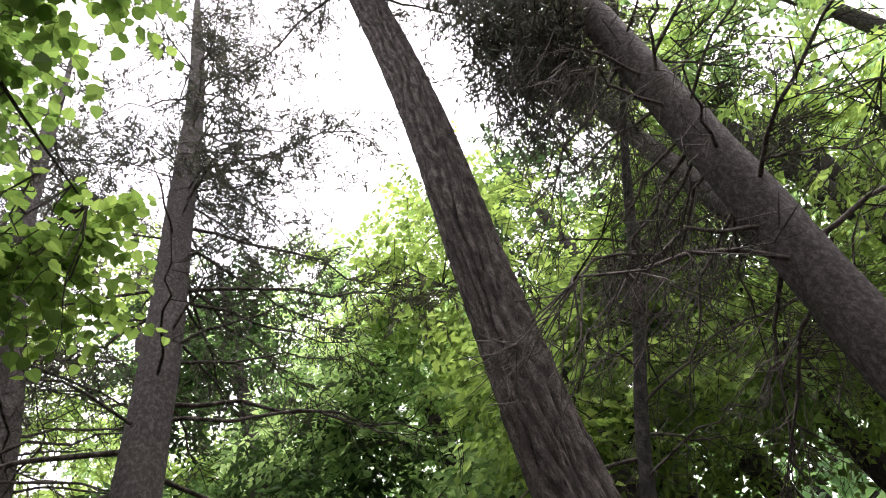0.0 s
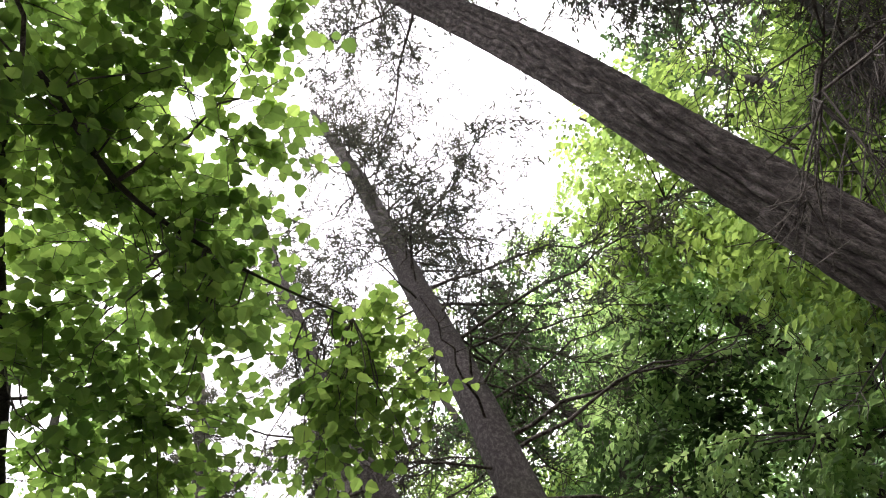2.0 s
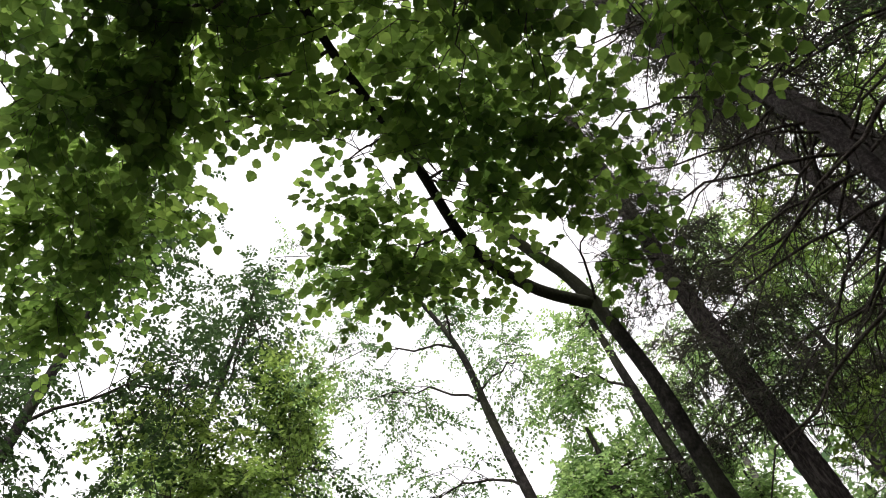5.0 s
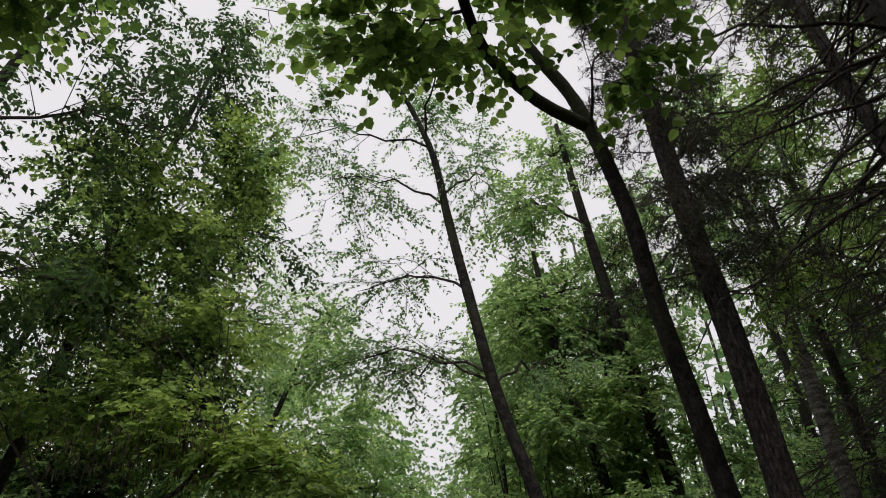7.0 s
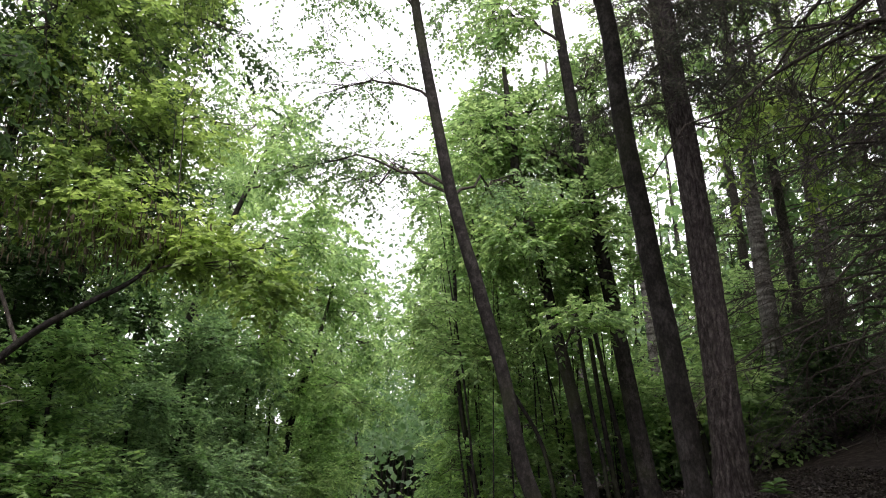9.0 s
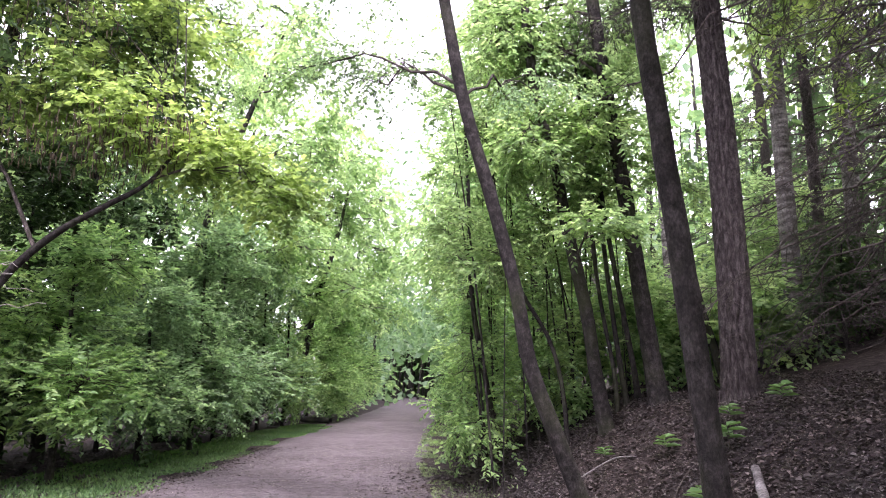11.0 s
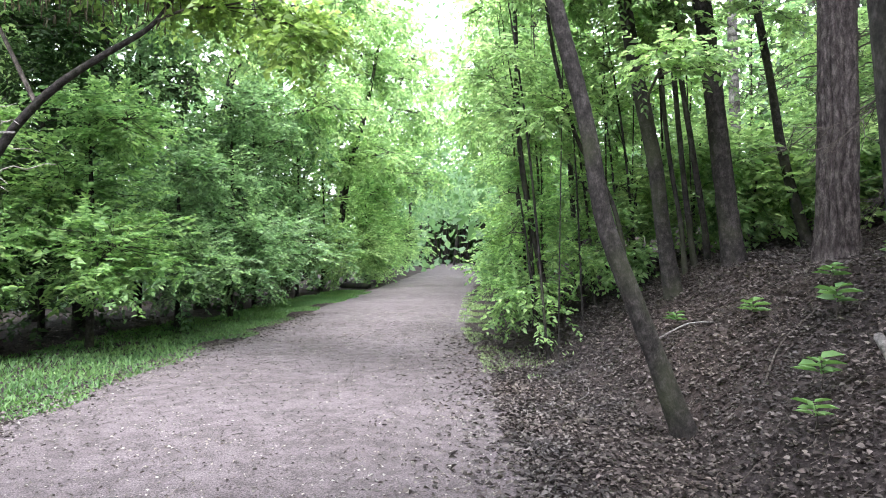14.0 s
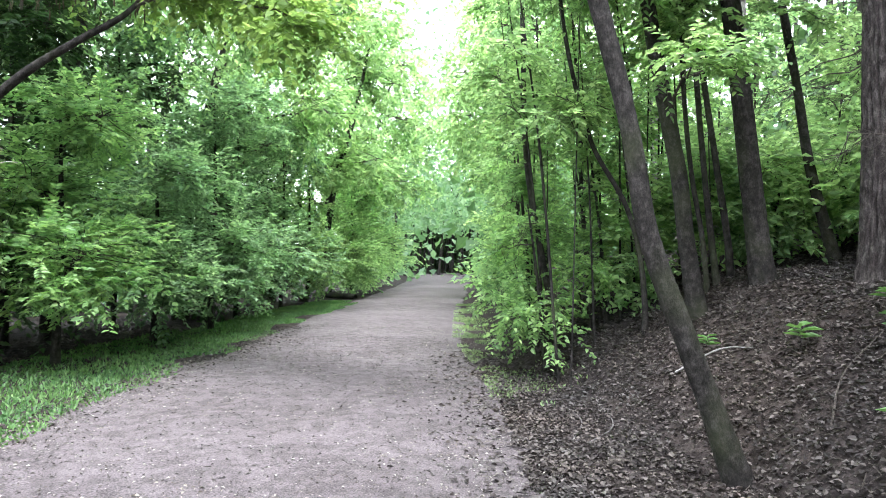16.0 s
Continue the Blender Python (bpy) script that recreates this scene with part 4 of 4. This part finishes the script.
# M_SHADE crowns carry the under-lit west side in their leaf colour
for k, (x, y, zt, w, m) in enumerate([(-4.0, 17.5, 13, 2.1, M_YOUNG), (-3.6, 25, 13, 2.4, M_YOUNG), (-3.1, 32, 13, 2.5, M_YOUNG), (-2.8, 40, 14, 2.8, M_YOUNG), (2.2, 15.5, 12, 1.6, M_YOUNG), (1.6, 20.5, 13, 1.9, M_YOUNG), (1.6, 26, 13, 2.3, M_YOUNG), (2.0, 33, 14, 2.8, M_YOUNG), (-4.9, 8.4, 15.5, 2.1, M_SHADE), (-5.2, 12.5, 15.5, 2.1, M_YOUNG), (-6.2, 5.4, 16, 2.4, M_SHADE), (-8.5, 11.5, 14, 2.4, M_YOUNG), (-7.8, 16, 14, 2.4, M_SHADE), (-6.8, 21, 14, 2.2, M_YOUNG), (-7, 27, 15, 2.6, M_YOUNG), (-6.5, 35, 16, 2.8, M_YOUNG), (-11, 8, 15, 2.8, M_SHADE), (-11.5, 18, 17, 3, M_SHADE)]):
    z = float(height(x, y))
    off = -2.2 if x < 0 and y < 13 else 1.1 if x > 0 else -2.8
    tr, ln, rd = standing("verge_tree", "tall leafy tree behind the bushes", [(x + off, y, z), (x + off * 0.97, y, z + 3), (x + off * 0.75, y, z + 6), (x, y + 0.2, zt)], [0.13, 0.11, 0.09, 0.03], M_SMOOTH, "smooth", 320 + k, 14, 0.3, "trees behind the bushes")
    hz = zt - z
    crown(tr, [((x + w * 0.3, y, z + hz * 0.4), (w * 0.8, w * 0.8, hz * 0.1), 22), ((x - w * 0.3, y - w * 0.5, z + hz * 0.52), (w, w, hz * 0.15), 34), ((x + w * 0.4, y + w * 0.4, z + hz * 0.64), (w, w, hz * 0.15), 34), ((x + w * 0.2, y - w * 0.3, z + hz * 0.8), (w, w, hz * 0.14), 30), ((x, y, z + hz * 0.95), (w * 0.8, w * 0.8, hz * 0.1), 20)],
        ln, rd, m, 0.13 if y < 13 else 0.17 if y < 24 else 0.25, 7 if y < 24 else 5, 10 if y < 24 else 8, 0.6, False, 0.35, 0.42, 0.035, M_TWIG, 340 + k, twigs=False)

# ---- far wood: closes the view all round ----
far_trunks, far_leaves, end_leaves = Soup(), Soup(), Soup()
rng = np.random.default_rng(77)
spots = []
for a in np.linspace(0, 2 * np.pi, 120, endpoint=False):
    for d in (rng.uniform(22, 32), rng.uniform(34, 52), rng.uniform(56, 85)):
        x, y = d * np.sin(a), 6 + d * np.cos(a)
        if path_left(y) - 1.5 - 0.02 * y < x < path_right(y) + 1.5 and y < 72:
            continue
        if -9 < x < 3 and y < 60 and y > 0:
            continue
        spots.append((x, y, rng.uniform(11, 17)))
spots += [(-1.5, 82, 14), (1.0, 86, 14), (4.0, 84, 15), (6.0, 78, 14), (-4.5, 80, 15), (0.0, 92, 16), (3.0, 95, 16), (-4.2, 52, 13), (-4.6, 62, 14), (5.2, 48, 12), (4.6, 56, 13), (6.4, 66, 14), (-4.0, 70, 13), (-0.5, 76, 13), (2.2, 78, 13), (-2.8, 76, 13), (5.0, 76, 13), (1.0, 100, 16), (-3, 100, 16), (6, 100, 16)]
for x, y, h in spots:
    z = float(height(x, y))
    p = np.array([[x, y, z - 0.2], [x + rng.normal(0, 0.3), y, z + h * 0.4], [x + rng.normal(0, 0.6), y, z + h]])
    tubes(far_trunks, p[None], np.array([[0.18, 0.14, 0.05]]), 6)
    k = 230
    q = np.array([x, y, z + h * 0.55]) + rng.normal(0, 1, (k, 3)) * np.array([1.7, 1.7, h * 0.21])
    if not (-6 < x < 7 and y > 70):
        q[:120, 2] = z + h * 0.3 * rng.random(120)
    q[:, 2] = np.maximum(q[:, 2], z + (0.3 if not (-6 < x < 7 and y > 70) else 6.0))
    leaves(far_leaves, q, rng.normal(0, 1, (k, 3)), UP + rng.normal(0, 0.6, (k, 3)), rng.uniform(0.4, 0.9, k), 0.75)
# thicket at the path's end; its darkness is shade put into leaf colour
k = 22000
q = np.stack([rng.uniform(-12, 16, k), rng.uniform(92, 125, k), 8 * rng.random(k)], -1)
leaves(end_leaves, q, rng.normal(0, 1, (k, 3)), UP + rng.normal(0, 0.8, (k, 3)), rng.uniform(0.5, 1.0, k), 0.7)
# leaf layer added overhead to keep light off the path's end
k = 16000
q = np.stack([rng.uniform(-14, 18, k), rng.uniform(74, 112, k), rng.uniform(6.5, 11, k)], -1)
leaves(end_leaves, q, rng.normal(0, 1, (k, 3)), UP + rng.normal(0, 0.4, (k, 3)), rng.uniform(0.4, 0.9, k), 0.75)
for k in range(26):
    x, y = rng.uniform(-7, 9), rng.uniform(84, 94)
    tubes(far_trunks, np.array([[(x, y, -0.5), (x + rng.normal(0, 0.4), y, 5), (x + rng.normal(0, 0.8), y, 11)]]), np.array([[0.2, 0.15, 0.08]]), 6)
# thickets added on both sides, the unlit depth put into their colour
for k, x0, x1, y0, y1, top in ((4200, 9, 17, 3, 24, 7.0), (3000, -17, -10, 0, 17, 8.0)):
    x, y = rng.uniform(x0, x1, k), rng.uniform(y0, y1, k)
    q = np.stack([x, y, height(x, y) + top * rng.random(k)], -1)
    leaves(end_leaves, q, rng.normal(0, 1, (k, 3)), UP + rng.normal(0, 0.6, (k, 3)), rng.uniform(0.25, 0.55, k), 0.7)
k = 2200
q = np.stack([rng.uniform(-6, 5, k), rng.uniform(32, 60, k), rng.normal(14, 2.5, k)], -1)
leaves(far_leaves, q, rng.normal(0, 1, (k, 3)), UP + rng.normal(0, 0.6, (k, 3)), rng.uniform(0.2, 0.45, k), 0.7)
k = 9000
q = np.stack([rng.uniform(-7, 8, k), rng.uniform(40, 72, k), rng.normal(9.0, 3.6, k)], -1)
q[:, 2] = np.where(q[:, 2] < 4.0, 4.0 + 4 * rng.random(k), q[:, 2])
leaves(far_leaves, q, rng.normal(0, 1, (k, 3)), UP + rng.normal(0, 0.6, (k, 3)), rng.uniform(0.25, 0.6, k), 0.7)
wood = thing("far_wood", "distant green broadleaf wood closing the view", "woodland", kind="stuff")
part("trunk_mass", far_trunks, M_SMOOTH, wood, kind="stuff")
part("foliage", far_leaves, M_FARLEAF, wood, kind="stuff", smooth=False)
part("thicket", end_leaves, M_SHADE, wood, "leafy thicket deep in the wood, shade put into its leaf colour", kind="stuff", smooth=False)

# ---- ground cover ----
def scatter(n, x0, x1, y0, y1, rng):
    x, y = rng.uniform(x0, x1, n), rng.uniform(y0, y1, n)
    return x, y


rng = np.random.default_rng(404)
# fallen leaves on the bank and the path edge
lit = Soup()
for n, box, size in ((26000, (0.6, 5.5, 2.0, 9.0), 0.042), (20000, (0.6, 5.5, 2.0, 9.0), 0.036), (9000, (0.9, 9.0, 8.0, 16.0), 0.075), (5000, (2.0, 9.0, -6.0, 2.5), 0.07), (2500, (-9, -5.2, 3.0, 16.0), 0.07)):
    x, y = scatter(n, *box, rng)
    p = np.stack([x, y, height(x, y) + rng.uniform(0.005, 0.03, n)], -1)
    a = rng.uniform(0, 2 * np.pi, n)
    leaves(lit, p, np.stack([np.cos(a), np.sin(a), rng.normal(0, 0.25, n)], -1), UP + rng.normal(0, 0.35, (n, 3)), size * rng.uniform(0.4, 1.35, n), 0.75, n > 20000, 0.2)
n = 2600
y = 2.0 + 9 * rng.random(n)
x = path_right(y) + 0.45 - np.abs(rng.normal(0, 0.45, n))
p = np.stack([x, y, height(x, y) + 0.035], -1)
a = rng.uniform(0, 2 * np.pi, n)
leaves(lit, p, np.stack([np.cos(a), np.sin(a), rng.normal(0, 0.2, n)], -1), UP + rng.normal(0, 0.3, (n, 3)), rng.uniform(0.025, 0.07, n), 0.65, False, 0.2)
n = 2600
y = 1.0 + 14 * rng.random(n)
x = path_left(y) - 0.35 + np.abs(rng.normal(0, 0.4, n))
p = np.stack([x, y, height(x, y) + 0.03], -1)
a = rng.uniform(0, 2 * np.pi, n)
leaves(lit, p, np.stack([np.cos(a), np.sin(a), rng.normal(0, 0.2, n)], -1), UP + rng.normal(0, 0.3, (n, 3)), rng.uniform(0.02, 0.06, n), 0.65, False, 0.2)
n = 1400
x, y = scatter(n, 0.7, 5.5, 2.0, 9.0, rng)
a = rng.uniform(0, 2 * np.pi, n)
ln_ = rng.uniform(0.03, 0.16, n)
tw0 = np.stack([x, y, height(x, y) + 0.02], -1)
x1, y1 = x + ln_ * np.cos(a), y + ln_ * np.sin(a)
tw1 = np.stack([x1, y1, height(x1, y1) + 0.025], -1)
fallen = Soup()
tubes(fallen, np.stack([tw0, (tw0 + tw1) / 2 + rng.normal(0, 0.006, (n, 3)), tw1], 1), np.broadcast_to([0.0035, 0.003, 0.002], (n, 3)) * rng.uniform(0.6, 1.8, (n, 1)), 3)
tagged(new("fallen_twigs", fallen.mesh("fallen_twigs", M_TWIG)), "short brown dead twigs among the fallen leaves", "twigs", kind="stuff")
tagged(new("leaf_litter", lit.mesh("leaf_litter", M_LITTER, False)), "brown and grey fallen leaves covering the bank", "leaf litter", kind="stuff")
chips = Soup()
n = 24000
y = 0.5 + 15 * rng.random(n) ** 1.5
t = rng.random(n)
edge = rng.random(n) < 0.55
side = rng.random(n) < 0.5
l0, r0 = path_left(y), path_right(y)
x = np.where(edge, np.where(side, l0 + np.abs(rng.normal(0, 0.35, n)) - 0.25, r0 - np.abs(rng.normal(0, 0.6, n)) + 0.35), l0 + (r0 - l0) * t)
tt = np.clip((x - l0) / (r0 - l0), 0, 1)
p = np.stack([x, y, height(x, y) + 0.018 + 0.03 * np.sin(np.pi * tt)], -1)
a = rng.uniform(0, 2 * np.pi, n)
leaves(chips, p, np.stack([np.cos(a), np.sin(a), rng.normal(0, 0.12, n)], -1), UP + rng.normal(0, 0.25, (n, 3)), 0.008 + 0.03 * rng.random(n) ** 2.5, 0.6, False, 0.15)
tagged(new("leaf_bits", chips.mesh("leaf_bits", M_STRAW, False)), "pale dry leaf bits strewn on the gravel", "leaf litter", kind="stuff")
dark_bits = Soup()
n = 14000
y = 1.0 + 12 * rng.random(n) ** 1.3
x = path_left(y) + (path_right(y) - path_left(y)) * rng.random(n)
tt = (x - path_left(y)) / (path_right(y) - path_left(y))
p = np.stack([x, y, height(x, y) + 0.018 + 0.03 * np.sin(np.pi * tt)], -1)
a = rng.uniform(0, 2 * np.pi, n)
leaves(dark_bits, p, np.stack([np.cos(a), np.sin(a), rng.normal(0, 0.1, n)], -1), UP + rng.normal(0, 0.3, (n, 3)), 0.008 + 0.026 * rng.random(n) ** 2.5, 0.6, False, 0.2)
tagged(new("leaf_bits", dark_bits.mesh("leaf_bits", M_LITTER, False)), "dark dry leaf bits strewn on the gravel", "leaf litter", kind="stuff")

# grass verge on the west side and weeds on the east edge
def blades(n, xs, ys, lo, hi, material, name, label, lean=0.5, wide=0.12):
    g = Soup()
    p = np.stack([xs, ys, height(xs, ys) - 0.005], -1)
    d = UP + rng.normal(0, lean, (n, 3)) * np.array([1, 1, 0.1])
    leaves(g, p, d, rng.normal(size=(n, 3)), rng.uniform(lo, hi, n), wide, False, 0.05)
    tagged(new(name, g.mesh(name, material, False)), label, "grass", kind="stuff")


n = 48000
y = 3.0 + 22 * rng.random(n) ** 1.4
w = np.interp(y, [3, 9, 14, 25], [3.4, 3.2, 2.4, 1.5])
x = path_left(y) + 0.12 - w * rng.random(n) ** 1.15
keep = vnoise(x * 1.1 + 80, y * 1.1 + 80, 66) + 0.35 * np.clip((path_left(y) - 0.25 - x) / 0.5, -1, 1) > 0.42
x, y = x[keep], y[keep]
blades(len(x), x, y, 0.03, 0.09, M_GRASS, "grass_verge", "short bright green grass and weeds on the verge", 0.8, 0.3)
n = 14000
y = 6.8 + 17 * rng.random(n) ** 1.3
x = path_right(y) + 0.0 + np.abs(rng.normal(0, 0.42, n))
keep = vnoise(x * 2.7 + 80, y * 2.7 + 80, 67) > 0.42
x, y = x[keep], y[keep]
blades(len(x), x, y, 0.025, 0.075, M_WEED, "edge_weeds", "pale green weeds at the path edge", 0.7, 0.3)

# seedlings on the bank
def seedling(x, y, h, k):
    base = (x, y, float(height(x, y)))
    pl_ = thing("seedling", "small broad-leaved green seedling in the leaf litter", "plant", base, "seedlings on the bank")
    r = np.random.default_rng(500 + k)
    stem_s = Soup()
    tubes(stem_s, np.array([[base, (x + 0.02, y, base[2] + h * 0.6), (x, y, base[2] + h)]], float) - np.array([0, 0, 0.01]), np.array([[0.005, 0.004, 0.002]]), 5)
    part("stem", stem_s, M_TWIG, pl_)
    for q in range(9):
        a = q * 2.4 + r.uniform(-0.3, 0.3)
        s = Soup()
        leaves(s, np.array([[x, y, base[2] + h * (0.55 + 0.05 * q)]]), np.array([[np.cos(a), np.sin(a), 0.15]]), np.array([[0, 0, 1.0]]) + r.normal(0, 0.2, (1, 3)), h * r.uniform(0.45, 0.75), 0.5, True)
        part("leaf", s, M_GRASS, pl_, smooth=False)


for k, (x, y, h) in enumerate([(2.35, 3.3, 0.21), (2.6, 3.7, 0.26), (3.2, 4.6, 0.28), (2.9, 5.4, 0.24), (3.5, 5.2, 0.22), (2.5, 6.3, 0.21), (3.9, 4.9, 0.28)]):
    seedling(x, y, h, k)

# sticks, a birch log and dead wood
def stick(pts, r0, r1, m, name, label, n=14):
    line, _ = smooth_line(pts, n)
    ob = new(name, tubes(Soup(), line[None], np.linspace(r0, r1, n)[None], 7).mesh(name, m))
    return tagged(ob, label, "stick", "sticks on the ground")


def on_ground(x, y, up=0.015):
    return (x, y, float(height(x, y)) + up)


stick([on_ground(1.22, 4.95), on_ground(1.32, 4.97, 0.03), on_ground(1.42, 4.93)], 0.022, 0.018, M_TWIG, "stick", "short thick dead stick on the leaf litter")
stick([on_ground(1.1, 5.6), on_ground(1.3, 6.2, 0.03), on_ground(1.28, 6.9)], 0.008, 0.004, M_BIRCH, "stick", "thin pale curved twig on the leaf litter")
stick([on_ground(1.2, 5.5), on_ground(1.5, 5.9, 0.04), on_ground(1.62, 6.6)], 0.008, 0.004, M_BIRCH, "stick", "thin pale curved twig on the leaf litter")
stick([on_ground(2.2, 6.3, 0.03), on_ground(2.6, 6.2, 0.05), on_ground(2.75, 5.9, 0.03)], 0.012, 0.006, M_BIRCH, "stick", "pale crooked fallen branch on the bank")
stick([on_ground(2.5, 4.3, 0.02), on_ground(2.9, 4.8, 0.03), on_ground(3.3, 5.0, 0.02)], 0.01, 0.005, M_TWIG, "stick", "thin dark fallen twig on the bank")
stick([on_ground(2.35, 1.9, 0.05), on_ground(2.7, 2.9, 0.06), on_ground(3.1, 3.9, 0.06)], 0.05, 0.035, M_BIRCH, "birch_log", "fallen pale birch log lying on the bank", 30)
dead = thing("dead_branch", "bleached dead branch tangled in the bushes", "branch", (-6.0, 7.4, float(height(-6.0, 7.4))))
rng = np.random.default_rng(88)
for q in range(11):
    a0 = np.array([-5.7, 7.1, 2.65]) + rng.normal(0, 0.2, 3)
    b0 = a0 + np.array([rng.uniform(0.4, 1.1), rng.uniform(-0.5, 0.1), rng.uniform(-0.35, 0.35)])
    part("twig", tubes(Soup(), bend(a0[None], b0[None], 8, 0.1, rng, 0.04), np.linspace(0.012, 0.004, 8)[None], 5), M_PALE, dead)
part("stem", tubes(Soup(), np.array([[(-6.0, 7.4, float(height(-6.0, 7.4)) - 0.05), (-5.95, 7.3, 1.3), (-5.7, 7.1, 2.65)]]), np.array([[0.04, 0.035, 0.025]]), 8), M_PALE, dead)
log = new("fallen_log", trunk_mesh([on_ground(-4.7, 27.2, 0.1), on_ground(-3.9, 26.6, 0.12), on_ground(-3.4, 26.0, 0.1)], [0.14, 0.12, 0.1], "smooth", 9, 18, 0.08, 0)[0].mesh("fallen_log", M_SMOOTH))
tagged(log, "dark fallen log at the edge of the verge", "log")
